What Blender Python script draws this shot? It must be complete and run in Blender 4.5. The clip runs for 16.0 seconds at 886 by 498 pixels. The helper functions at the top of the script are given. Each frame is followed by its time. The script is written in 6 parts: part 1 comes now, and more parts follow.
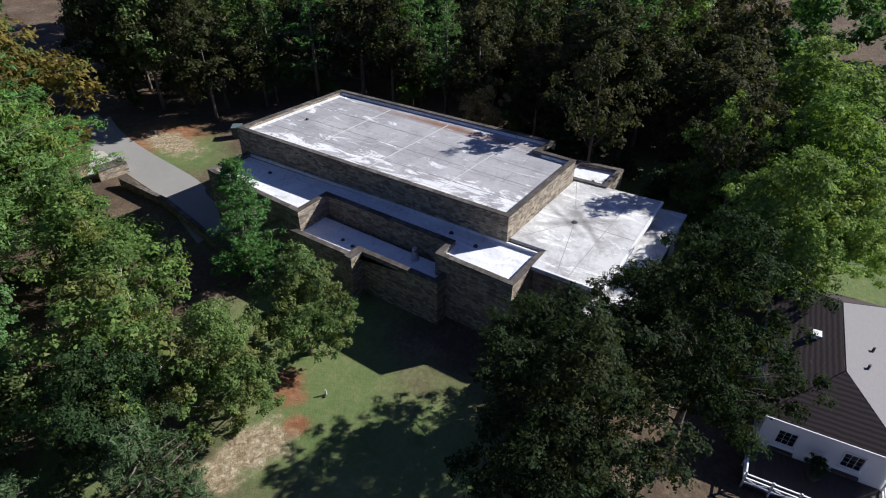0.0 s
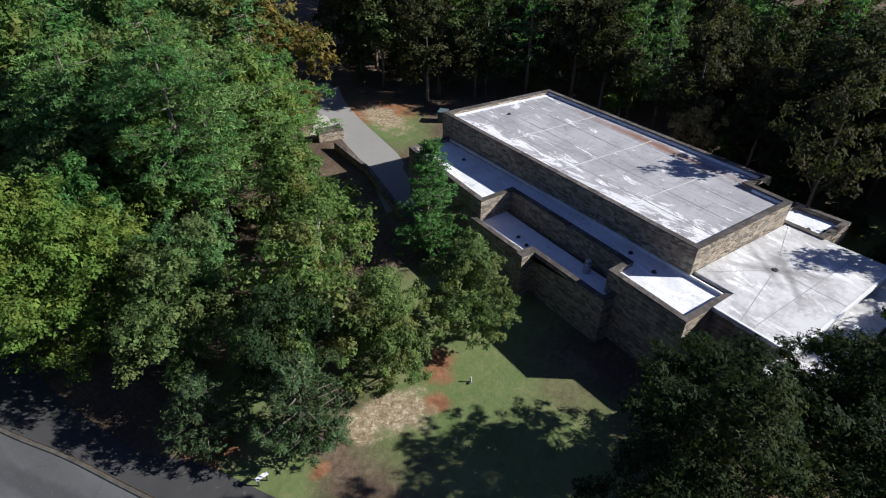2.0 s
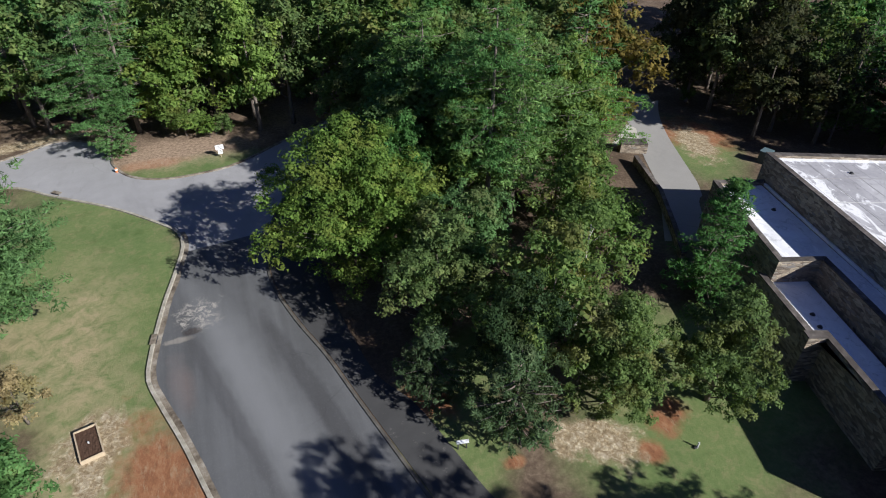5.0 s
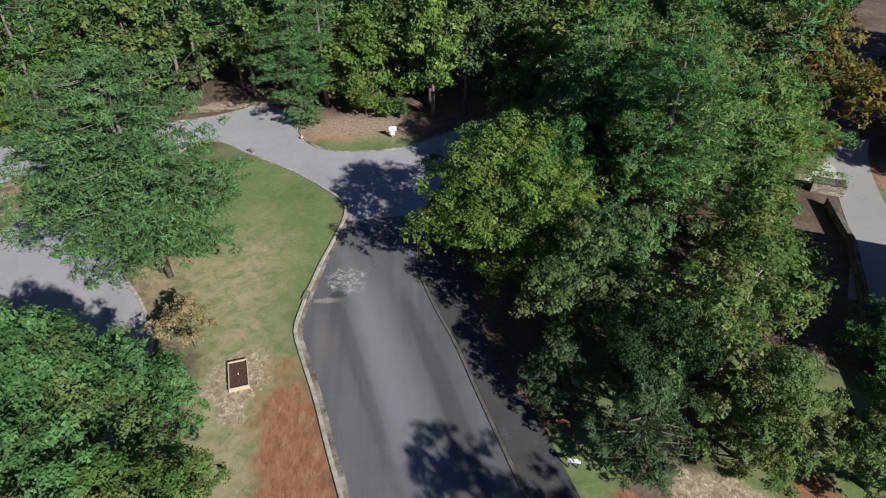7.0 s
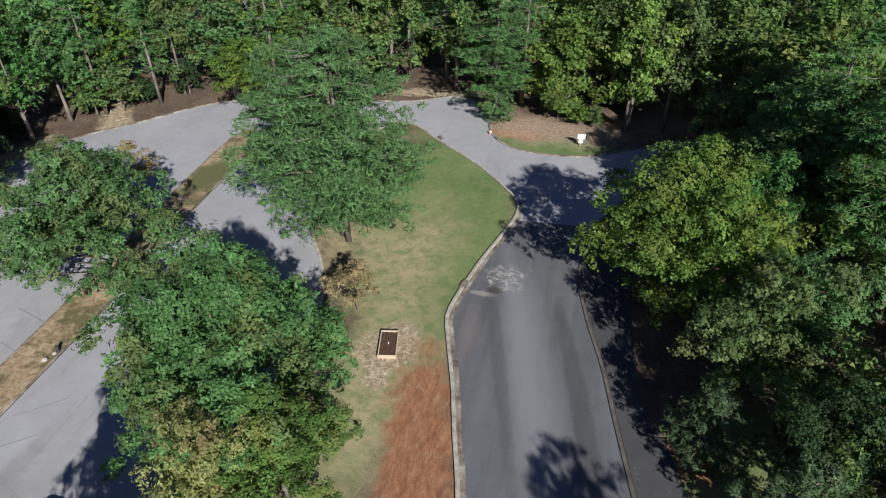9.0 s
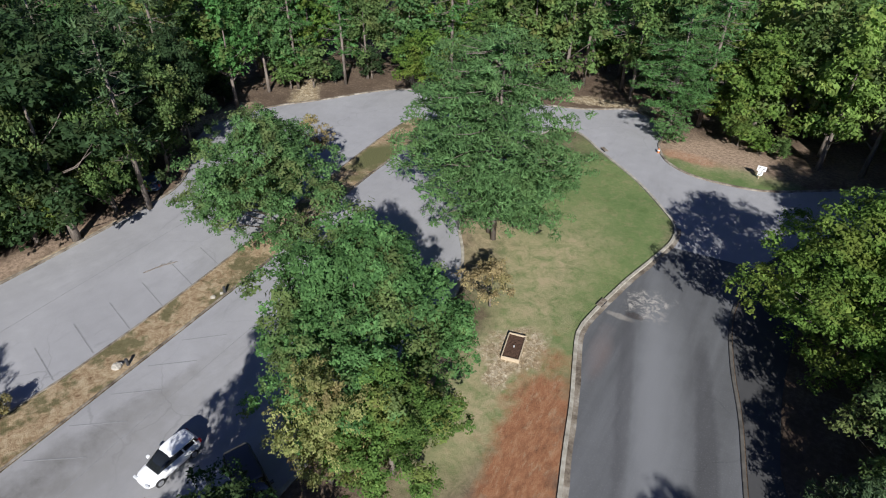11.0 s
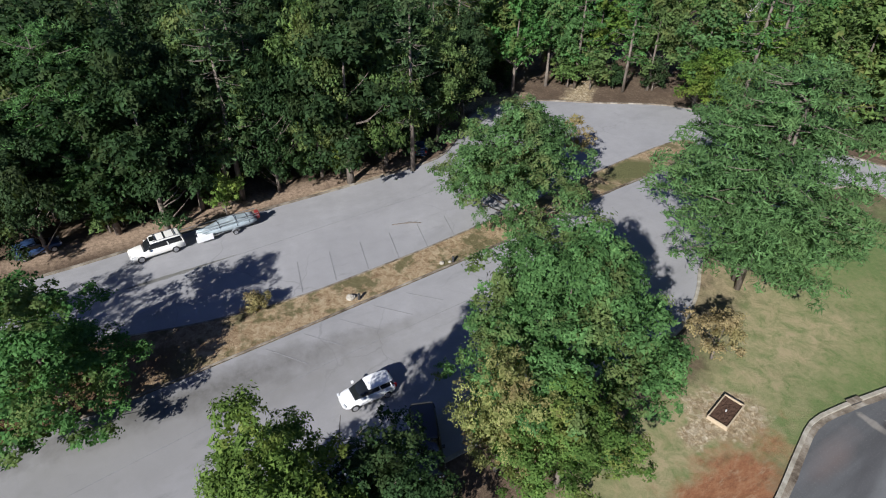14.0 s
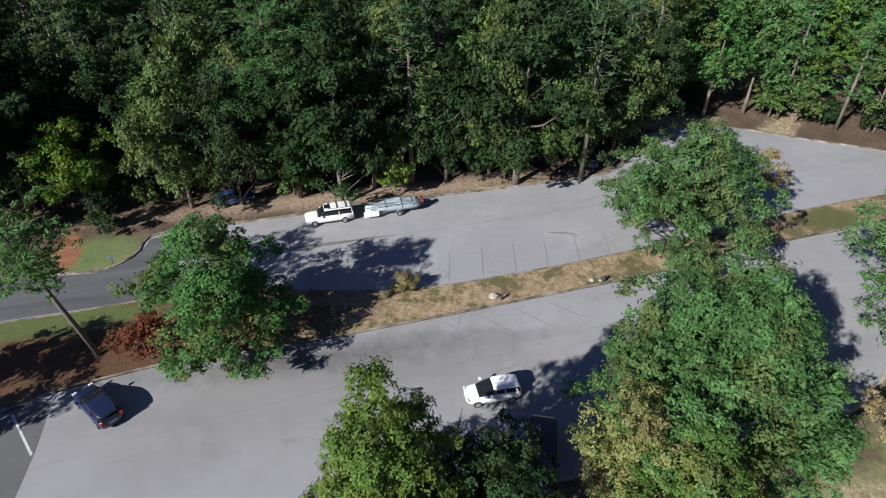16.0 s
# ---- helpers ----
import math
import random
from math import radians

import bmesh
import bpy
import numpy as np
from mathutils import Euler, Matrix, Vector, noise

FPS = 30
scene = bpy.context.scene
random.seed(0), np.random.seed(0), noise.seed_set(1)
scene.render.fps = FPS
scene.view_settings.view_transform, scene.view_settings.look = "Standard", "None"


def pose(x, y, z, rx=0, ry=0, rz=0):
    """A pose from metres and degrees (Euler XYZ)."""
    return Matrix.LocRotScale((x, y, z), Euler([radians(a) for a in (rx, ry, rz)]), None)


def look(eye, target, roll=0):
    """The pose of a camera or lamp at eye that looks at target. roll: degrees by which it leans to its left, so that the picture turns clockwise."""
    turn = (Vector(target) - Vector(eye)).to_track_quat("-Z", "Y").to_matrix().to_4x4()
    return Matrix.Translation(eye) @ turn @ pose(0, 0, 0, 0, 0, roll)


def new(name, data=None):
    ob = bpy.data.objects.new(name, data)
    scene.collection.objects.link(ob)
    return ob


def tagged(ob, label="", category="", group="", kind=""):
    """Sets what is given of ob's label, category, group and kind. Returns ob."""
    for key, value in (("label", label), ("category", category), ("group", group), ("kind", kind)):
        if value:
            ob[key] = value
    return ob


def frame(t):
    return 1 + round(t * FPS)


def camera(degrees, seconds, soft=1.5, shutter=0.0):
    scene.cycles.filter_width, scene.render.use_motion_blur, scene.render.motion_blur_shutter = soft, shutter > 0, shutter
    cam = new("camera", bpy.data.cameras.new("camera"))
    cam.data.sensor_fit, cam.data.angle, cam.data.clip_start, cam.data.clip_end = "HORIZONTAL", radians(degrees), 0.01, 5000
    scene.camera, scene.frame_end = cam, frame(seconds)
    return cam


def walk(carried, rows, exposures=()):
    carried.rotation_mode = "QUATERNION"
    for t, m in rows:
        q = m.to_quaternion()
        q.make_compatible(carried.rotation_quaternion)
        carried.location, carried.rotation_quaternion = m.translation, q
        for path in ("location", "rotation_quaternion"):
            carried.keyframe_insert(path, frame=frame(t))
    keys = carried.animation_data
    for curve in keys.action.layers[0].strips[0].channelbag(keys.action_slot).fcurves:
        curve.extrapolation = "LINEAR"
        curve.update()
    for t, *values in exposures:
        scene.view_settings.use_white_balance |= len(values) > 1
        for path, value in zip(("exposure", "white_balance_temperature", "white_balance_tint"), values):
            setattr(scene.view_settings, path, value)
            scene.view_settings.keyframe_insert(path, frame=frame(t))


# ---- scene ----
EXPOSURE = 0.63
cam = camera(74.05, 16.0, soft=1.1)
TURNS = [  # seconds, heading, pitch, roll
    (0, -74.20, -35.97, 0.45),
    (0.5, -69.63, -36.06, 0.46),
    (1, -64.48, -36.12, 0.49),
    (1.5, -59.12, -36.12, 0.45),
    (2, -53.52, -36.13, 0.41),
    (2.5, -48.11, -36.12, 0.41),
    (3, -42.53, -36.10, 0.40),
    (3.5, -37.00, -36.07, 0.45),
    (4, -31.85, -36.06, 0.43),
    (6.5, -9.07, -36.09, 0.55),
    (7, -4.80, -36.18, 0.47),
    (7.5, 0.00, -36.20, 0.49),
    (8, 5.07, -36.17, 0.46),
    (8.5, 10.09, -36.16, 0.35),
    (9, 14.88, -36.15, 0.34),
    (11.5, 35.45, -36.02, 0.34),
    (12, 38.89, -35.98, 0.43),
    (12.5, 43.44, -36.03, 0.44),
    (13, 48.66, -36.10, 0.56),
    (13.5, 53.52, -36.13, 0.56),
    (14, 59.06, -36.19, 0.51),
    (14.5, 64.46, -36.15, 0.52),
    (15, 69.32, -36.09, 0.49),
    (15.5, 73.64, -36.11, 0.34),
    (16, 77.24, -36.03, 0.42),
]
EYE = (0.0, 0.0, 35.0)
walk(cam, [(t, pose(*EYE, 90 + pitch, 0, yaw) @ pose(0, 0, 0, 0, 0, roll)) for t, yaw, pitch, roll in TURNS],
     [(0.0, EXPOSURE), (16.0, EXPOSURE)])

# ---- light ----
SUN_AZ, SUN_EL = -56.0, 31.0          # degrees: heading of the sun from +x, height over the horizon
sun_dir = Vector((math.cos(radians(SUN_AZ)) * math.cos(radians(SUN_EL)), math.sin(radians(SUN_AZ)) * math.cos(radians(SUN_EL)), math.sin(radians(SUN_EL))))
sun = new("sun", bpy.data.lights.new("sun", "SUN"))
sun.data.energy, sun.data.angle, sun.data.color = 5.0, radians(0.53), (1.0, 0.985, 0.965)
sun.matrix_world = look(sun_dir * 300, (0, 0, 0))
world = bpy.data.worlds.new("sky")
scene.world = world
world.use_nodes = True
wt = world.node_tree
sky = wt.nodes.new("ShaderNodeTexSky")
sky.sky_type, sky.sun_disc = "NISHITA", False
sky.ozone_density, sky.dust_density, sky.altitude = 5.0, 0.2, 2500
sky.sun_elevation, sky.sun_rotation = radians(SUN_EL), radians(90 - SUN_AZ)
wt.nodes["Background"].inputs["Strength"].default_value = 0.06
deep = wt.nodes.new("ShaderNodeHueSaturation")
deep.inputs["Hue"].default_value, deep.inputs["Saturation"].default_value = 0.517, 1.0
wt.links.new(sky.outputs["Color"], deep.inputs["Color"])
wt.links.new(deep.outputs["Color"], wt.nodes["Background"].inputs["Color"])

# ---- materials ----
class Mat:
    """A small builder of node materials in object or world space."""

    def __init__(self, name, rough=0.8, spec=0.3, metal=0.0):
        self.m = bpy.data.materials.new(name)
        self.m.use_nodes = True
        self.t = self.m.node_tree
        self.b = self.t.nodes["Principled BSDF"]
        self.b.inputs["Roughness"].default_value = rough
        self.b.inputs["Specular IOR Level"].default_value = spec
        self.b.inputs["Metallic"].default_value = metal
        self.geo = self.t.nodes.new("ShaderNodeNewGeometry")
        self.obj = self.t.nodes.new("ShaderNodeObjectInfo")
        self.pos = self.geo.outputs["Position"]

    def node(self, kind, **inputs):
        n = self.t.nodes.new(kind)
        for k, v in inputs.items():
            self.put(n.inputs[k.replace("_", " ")], v)
        return n

    def put(self, socket, v):
        if isinstance(v, bpy.types.NodeSocket):
            self.t.links.new(v, socket)
        elif isinstance(v, tuple) and len(v) == 3 and socket.type == "RGBA":
            socket.default_value = (*v, 1)
        else:
            socket.default_value = v

    def noise(self, scale, detail=4.0, rough=0.6, at=None, dist=0.0):
        n = self.node("ShaderNodeTexNoise", Scale=scale, Detail=detail, Roughness=rough, Distortion=dist, Vector=at or self.pos)
        return n.outputs["Fac"]

    def voronoi(self, scale, feature="F1", out="Distance", at=None, rand=1.0):
        n = self.t.nodes.new("ShaderNodeTexVoronoi")
        n.feature = feature
        self.put(n.inputs["Scale"], scale)
        self.put(n.inputs["Randomness"], rand)
        self.put(n.inputs["Vector"], at or self.pos)
        return n.outputs[out]

    def ramp(self, v, *stops):
        n = self.t.nodes.new("ShaderNodeValToRGB")
        e = n.color_ramp.elements
        while len(e) < len(stops):
            e.new(0.5)
        for el, (p, c) in zip(e, stops):
            el.position = p
            el.color = (*c, 1) if isinstance(c, tuple) else (c, c, c, 1)
        self.put(n.inputs["Fac"], v)
        return n.outputs["Color"]

    def mix(self, f, a, b, how="MIX"):
        n = self.t.nodes.new("ShaderNodeMix")
        n.data_type, n.blend_type = "RGBA", how
        self.put(n.inputs[0], f)
        self.put(n.inputs[6], a)
        self.put(n.inputs[7], b)
        return n.outputs[2]

    def math(self, op, a, b=0.0, clamp=False):
        n = self.t.nodes.new("ShaderNodeMath")
        n.operation, n.use_clamp = op, clamp
        self.put(n.inputs[0], a)
        self.put(n.inputs[1], b)
        return n.outputs[0]

    def map(self, scale=(1, 1, 1), turn=0.0, loc=(0, 0, 0), at=None):
        n = self.t.nodes.new("ShaderNodeMapping")
        n.inputs["Scale"].default_value = scale
        n.inputs["Rotation"].default_value = (0, 0, turn)
        n.inputs["Location"].default_value = loc
        self.put(n.inputs["Vector"], at or self.pos)
        return n.outputs["Vector"]

    def bump(self, h, strength=0.4, dist=0.05):
        n = self.node("ShaderNodeBump", Height=h, Strength=strength, Distance=dist)
        self.t.links.new(n.outputs["Normal"], self.b.inputs["Normal"])

    def done(self, color):
        self.put(self.b.inputs["Base Color"], color)
        return self.m

    def patch(self, x, y, rx, ry, turn=0.0, soft=0.25, wob=0.5, scale=0.25):
        """1 inside an ellipse with an uneven rim, 0 outside."""
        n = self.t.nodes.new("ShaderNodeVectorMath")
        n.operation = "SUBTRACT"
        self.put(n.inputs[0], self.pos)
        n.inputs[1].default_value = (x, y, 0)
        v = self.map((1 / rx, 1 / ry, 0), 0.0, at=self.map((1, 1, 1), -radians(turn), at=n.outputs[0]))
        ln = self.t.nodes.new("ShaderNodeVectorMath")
        ln.operation = "LENGTH"
        self.put(ln.inputs[0], v)
        d = self.math("ADD", ln.outputs["Value"], self.math("MULTIPLY", self.math("SUBTRACT", self.noise(scale, 5.0, 0.65), 0.5), wob * 2))
        r = self.node("ShaderNodeMapRange", Value=d)
        r.inputs["From Min"].default_value, r.inputs["From Max"].default_value = 1 + soft, 1 - soft
        r.inputs["To Min"].default_value, r.inputs["To Max"].default_value = 0, 1
        return r.outputs["Result"]


def plain(name, rgb, rough=0.6, spec=0.4, metal=0.0, var=0.15, scale=3.0, bump=0.0):
    m = Mat(name, rough, spec, metal)
    f = m.noise(scale, 5.0)
    c = m.mix(f, tuple(v * (1 - var) for v in rgb), tuple(min(1, v * (1 + var)) for v in rgb))
    if bump:
        m.bump(m.noise(scale * 6, 4.0), bump, 0.03)
    return m.done(c)


def asphalt(name, dark, light, tint, seam=0.0):
    m = Mat(name, 0.9, 0.2)
    broad = m.noise(0.09, 5.0, 0.6)
    mid = m.noise(0.7, 4.0, 0.6)
    fine = m.noise(28.0, 3.0, 0.7)
    c = m.ramp(m.math("ADD", m.math("MULTIPLY", broad, 0.65), m.math("MULTIPLY", mid, 0.35)),
               (0.3, tuple(dark * v for v in tint)), (0.55, tuple((dark + light) / 2 * v for v in tint)), (0.72, tuple(light * v for v in tint)))
    c = m.mix(m.math("MULTIPLY", fine, 0.35), c, (0.02, 0.02, 0.02))
    wob = m.node("ShaderNodeVectorMath")
    wob.operation = "ADD"
    m.put(wob.inputs[0], m.pos)
    nv = m.node("ShaderNodeTexNoise", Scale=0.35, Detail=4.0, Vector=m.pos)
    sc = m.node("ShaderNodeVectorMath")
    sc.operation = "SCALE"
    m.put(sc.inputs[0], nv.outputs["Color"])
    sc.inputs["Scale"].default_value = 2.4
    m.put(wob.inputs[1], sc.outputs[0])
    crack = m.voronoi(0.11, "DISTANCE_TO_EDGE", at=wob.outputs[0])
    line = m.ramp(crack, (0.0, 0.3), (0.004, 0.2), (0.008, 0.0))
    c = m.mix(m.math("MULTIPLY", line, m.ramp(m.noise(0.05), (0.45, 0.0), (0.6, 1.0))), c, tuple(dark * 0.35 * v for v in tint))
    spots = m.ramp(m.voronoi(0.35), (0.0, 0.35), (0.12, 0.0))
    c = m.mix(m.math("MULTIPLY", spots, m.noise(3.0)), c, tuple(dark * 0.5 * v for v in tint))
    m.bump(fine, 0.25, 0.01)
    return m, c


_m, _c = asphalt("lot asphalt", 0.3, 0.41, (0.99, 0.985, 1.015))
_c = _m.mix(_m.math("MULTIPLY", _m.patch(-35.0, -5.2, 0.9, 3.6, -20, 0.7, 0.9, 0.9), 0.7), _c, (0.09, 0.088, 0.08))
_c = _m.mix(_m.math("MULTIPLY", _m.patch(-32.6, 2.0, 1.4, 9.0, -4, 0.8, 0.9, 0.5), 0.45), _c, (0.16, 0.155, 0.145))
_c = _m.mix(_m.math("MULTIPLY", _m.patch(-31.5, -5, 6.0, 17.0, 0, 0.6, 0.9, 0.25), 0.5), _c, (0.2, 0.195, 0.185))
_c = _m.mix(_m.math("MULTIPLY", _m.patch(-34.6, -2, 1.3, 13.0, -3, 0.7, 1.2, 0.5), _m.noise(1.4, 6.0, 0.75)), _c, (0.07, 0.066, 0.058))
_c = _m.mix(_m.math("MULTIPLY", _m.patch(-33.2, 14.0, 0.7, 6.0, -6, 0.8, 1.0, 0.7), 0.35), _c, (0.2, 0.195, 0.185))
_c = _m.mix(_m.ramp(_m.noise(0.16, 6.0, 0.7, _m.map((1.0, 0.35, 1.0)), 0.5), (0.52, 0.0), (0.7, 0.4)), _c, (0.17, 0.17, 0.172))
_c = _m.mix(_m.ramp(_m.noise(0.8, 6.0, 0.72, _m.map((1.0, 0.2, 1.0), 0.05), 0.4), (0.6, 0.0), (0.72, 0.3)), _c, (0.12, 0.12, 0.122))
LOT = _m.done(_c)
_m, _c = asphalt("road asphalt", 0.085, 0.135, (0.97, 1.0, 1.04))
_c = _m.mix(_m.math("MULTIPLY", _m.patch(-2.3, 34, 0.75, 14.0, 15, 0.6, 0.3, 0.5), 0.4), _c, (0.2, 0.205, 0.215))
_c = _m.mix(_m.math("MULTIPLY", _m.patch(-5.2, 35, 0.5, 10.0, 15, 0.8, 0.3, 0.5), 0.35), _c, (0.06, 0.06, 0.063))
_c = _m.mix(_m.math("MULTIPLY", _m.patch(0.9, 33, 0.8, 11.0, 14, 0.9, 0.4, 0.5), 0.35), _c, (0.065, 0.065, 0.068))
_scrawl = _m.ramp(_m.noise(1.3, 8.0, 0.78, dist=0.4), (0.47, 0.0), (0.58, 0.9))
_c = _m.mix(_m.math("MULTIPLY", _m.patch(-5.0, 42.8, 1.3, 1.7, 10, 0.3, 0.8, 0.8), _scrawl), _c, (0.29, 0.27, 0.245))
_c = _m.mix(_m.math("MULTIPLY", _m.patch(-7.0, 40.6, 1.1, 0.35, 0, 0.3, 0.7, 1.4), 0.6), _c, (0.32, 0.29, 0.25))
_c = _m.mix(_m.math("MULTIPLY", _m.patch(-7.0, 35.5, 0.7, 2.6, 8, 0.6, 0.6, 0.6), 0.5), _c, (0.17, 0.13, 0.12))
_c = _m.mix(_m.math("MULTIPLY", _m.patch(-5.9, 41.3, 0.75, 0.42, 0, 0.2, 0.8, 1.6), 0.95), _c, (0.035, 0.025, 0.02))
_s = _m.noise(1.0, 4.0, 0.6, _m.map((0.5, 0.03, 1.0), 0.26), 0.2)
_c = _m.mix(_m.ramp(_s, (0.4, 0.0), (0.66, 0.35)), _c, (0.165, 0.17, 0.18))
_c = _m.mix(_m.ramp(_m.noise(1.0, 4.0, 0.6, _m.map((0.8, 0.05, 1.0), 0.26, (3, 1, 0))), (0.56, 0.0), (0.7, 0.25)), _c, (0.05, 0.05, 0.053))
_c = _m.mix(_m.math("MULTIPLY", _m.patch(-1.3, 31.5, 1.9, 13.5, 14, 0.4, 0.5, 0.35), 0.5), _c, (0.2, 0.205, 0.212))
_c = _m.mix(_m.math("MULTIPLY", _m.patch(2.6, 30, 0.7, 12.0, 14, 0.25, 0.5, 0.5), 0.55), _c, (0.05, 0.05, 0.053))
_c = _m.mix(_m.math("MULTIPLY", _m.patch(-4.1, 33, 0.55, 12.0, 15, 0.3, 0.5, 0.5), 0.45), _c, (0.06, 0.06, 0.064))
_c = _m.mix(_m.math("MULTIPLY", _m.patch(-5.4, 43.6, 1.9, 1.5, 20, 0.25, 1.2, 0.7), _scrawl), _c, (0.34, 0.32, 0.29))
_c = _m.mix(_m.ramp(_m.noise(9.0, 4.0, 0.7), (0.55, 0.0), (0.75, 0.3)), _c, (0.24, 0.24, 0.245))
ROAD = _m.done(_c)
_m, _c = asphalt("old dark asphalt", 0.05, 0.09, (1.0, 1.0, 1.02))
_c = _m.mix(_m.ramp(_m.noise(1.3, 6.0, 0.7), (0.6, 0.0), (0.72, 0.6)), _c, (0.2, 0.19, 0.17))
WALKWAY = _m.done(_c)
_m, _c = asphalt("newer asphalt", 0.11, 0.17, (1.0, 1.0, 1.02))
APRON = _m.done(_c)
_m, _c = asphalt("driveway", 0.3, 0.37, (1.0, 0.97, 0.92))
DRIVE = _m.done(_c)

_m = Mat("concrete kerb", 0.9, 0.2)
_c = _m.ramp(_m.noise(1.2, 6.0, 0.7), (0.3, (0.2, 0.185, 0.15)), (0.55, (0.36, 0.335, 0.28)), (0.75, (0.45, 0.43, 0.38)))
_c = _m.mix(_m.ramp(_m.noise(0.4, 5.0), (0.5, 0.0), (0.7, 0.7)), _c, (0.12, 0.1, 0.075))
_m.bump(_m.noise(20.0), 0.3, 0.01)
KERB = _m.done(_c)
_m = Mat("stained kerb", 0.9, 0.2)
_c = _m.ramp(_m.noise(0.5, 7.0, 0.75), (0.36, (0.07, 0.055, 0.042)), (0.5, (0.19, 0.16, 0.125)), (0.66, (0.34, 0.315, 0.27)))
_m.bump(_m.noise(20.0), 0.3, 0.01)
KERB_DULL = _m.done(_c)
KERB_OLD = plain("dark weathered concrete", (0.09, 0.084, 0.075), 0.9, 0.2, var=0.8, scale=1.2, bump=0.3)

_m = Mat("ground", 0.95, 0.15)
_n1, _n2, _n3 = _m.noise(0.22, 6.0, 0.65), _m.noise(2.5, 6.0, 0.7), _m.noise(14.0, 4.0, 0.7)
litter = _m.ramp(_m.math("ADD", _m.math("MULTIPLY", _n1, 0.5), _m.math("MULTIPLY", _n2, 0.5)), (0.3, (0.055, 0.04, 0.03)), (0.5, (0.145, 0.105, 0.075)), (0.7, (0.33, 0.255, 0.18)))
litter = _m.mix(_m.math("MULTIPLY", _n3, 0.65), litter, (0.03, 0.018, 0.012))
grass = _m.ramp(_m.math("ADD", _m.math("MULTIPLY", _m.noise(0.12, 5.0, 0.7), 0.6), _m.math("MULTIPLY", _n2, 0.4)), (0.36, (0.11, 0.175, 0.06)), (0.52, (0.17, 0.22, 0.085)), (0.64, (0.26, 0.265, 0.125)), (0.76, (0.37, 0.32, 0.18)))
grass = _m.mix(_m.ramp(_m.noise(0.75, 7.0, 0.75, dist=0.5), (0.5, 0.0), (0.68, 0.6)), grass, (0.3, 0.255, 0.14))
grass = _m.mix(_m.ramp(_m.noise(0.5, 6.0, 0.7, _m.map((1, 1, 1), 0, (9, 4, 0))), (0.54, 0.0), (0.68, 0.5)), grass, (0.075, 0.125, 0.035))
grass = _m.mix(_m.math("MULTIPLY", _n3, 0.5), grass, (0.03, 0.05, 0.016))
clay = _m.ramp(_m.noise(1.6, 8.0, 0.78, at=_m.map((1.0, 0.4, 1), 0.6)), (0.3, (0.13, 0.058, 0.03)), (0.5, (0.31, 0.14, 0.07)), (0.7, (0.43, 0.25, 0.14)))
clay = _m.mix(_m.ramp(_m.noise(2.6, 8.0, 0.8, _m.map((1.0, 0.3, 1), 0.7)), (0.53, 0.0), (0.64, 0.7)), clay, (0.4, 0.3, 0.19))
clay = _m.mix(_m.math("MULTIPLY", _n3, 0.55), clay, (0.09, 0.045, 0.028))
pale = _m.ramp(_m.noise(1.9, 9.0, 0.85, dist=0.8), (0.36, (0.12, 0.085, 0.05)), (0.47, (0.33, 0.25, 0.15)), (0.54, (0.5, 0.42, 0.29)), (0.63, (0.68, 0.61, 0.48)))
pale = _m.mix(_m.ramp(_m.voronoi(3.2), (0.2, 0.0), (0.55, 0.45)), pale, (0.13, 0.1, 0.065))
_c = litter
GRASS_PATCHES = [(-15, 54, 10, 20, 12), (-12, 38, 5.5, 10, 0), (24, 17, 7, 7, 0), (31, 22, 6, 10, 30), (58, 54, 5.5, 9, -20), (11, 24, 3.5, 7, -10), (-4, 72, 9, 3.2, 0),
                 (-53, -23, 3.4, 4.0, 0), (-13.0, 26, 3.4, 8, 0), (62, -2, 8, 5, 0), (20, 8, 10, 6, 0), (-58, 66, 12, 1.4, 54), (15, 30, 3, 3, 0), (50, 20, 12, 20, 0), (66, -8, 7, 9, 0), (60, -14, 10, 8, 0), (54, -25, 15, 9, 0)]
for _p in GRASS_PATCHES:
    _c = _m.mix(_m.patch(*_p[:4], _p[4], 0.3, 0.45), _c, grass)
_worn = _m.ramp(_m.noise(0.7, 8.0, 0.78, dist=0.5), (0.4, 0.12), (0.6, 0.85))
for _p in [(-15, 44, 3.6, 9, 0), (-22, 45, 4.5, 5.0, 0), (-12.5, 27, 4.5, 9, 0)]:
    _c = _m.mix(_m.math("MULTIPLY", _m.patch(*_p[:4], _p[4], 0.6, 0.6), _worn), _c, (0.36, 0.29, 0.18))
for _p in [(-7.9, 24.0, 2.7, 8.6, 14), (25.8, 19.4, 1.9, 1.1, 35), (22.6, 17.3, 1.1, 0.9, 0), (13.6, 20.0, 0.8, 0.5, 0), (9.4, 27.6, 0.9, 2.2, 0), (-9, 74.8, 4.2, 1.3, 0), (57.5, 60.5, 3.2, 4.2, 0), (62, 57, 3.0, 5, 0), (10.5, 28, 1.5, 3, 0), (-54, -26.5, 3.5, 1.6, 0), (15, 85, 3, 4, 0)]:
    _c = _m.mix(_m.patch(*_p[:4], _p[4], 0.3, 0.95, 0.5), _c, clay)
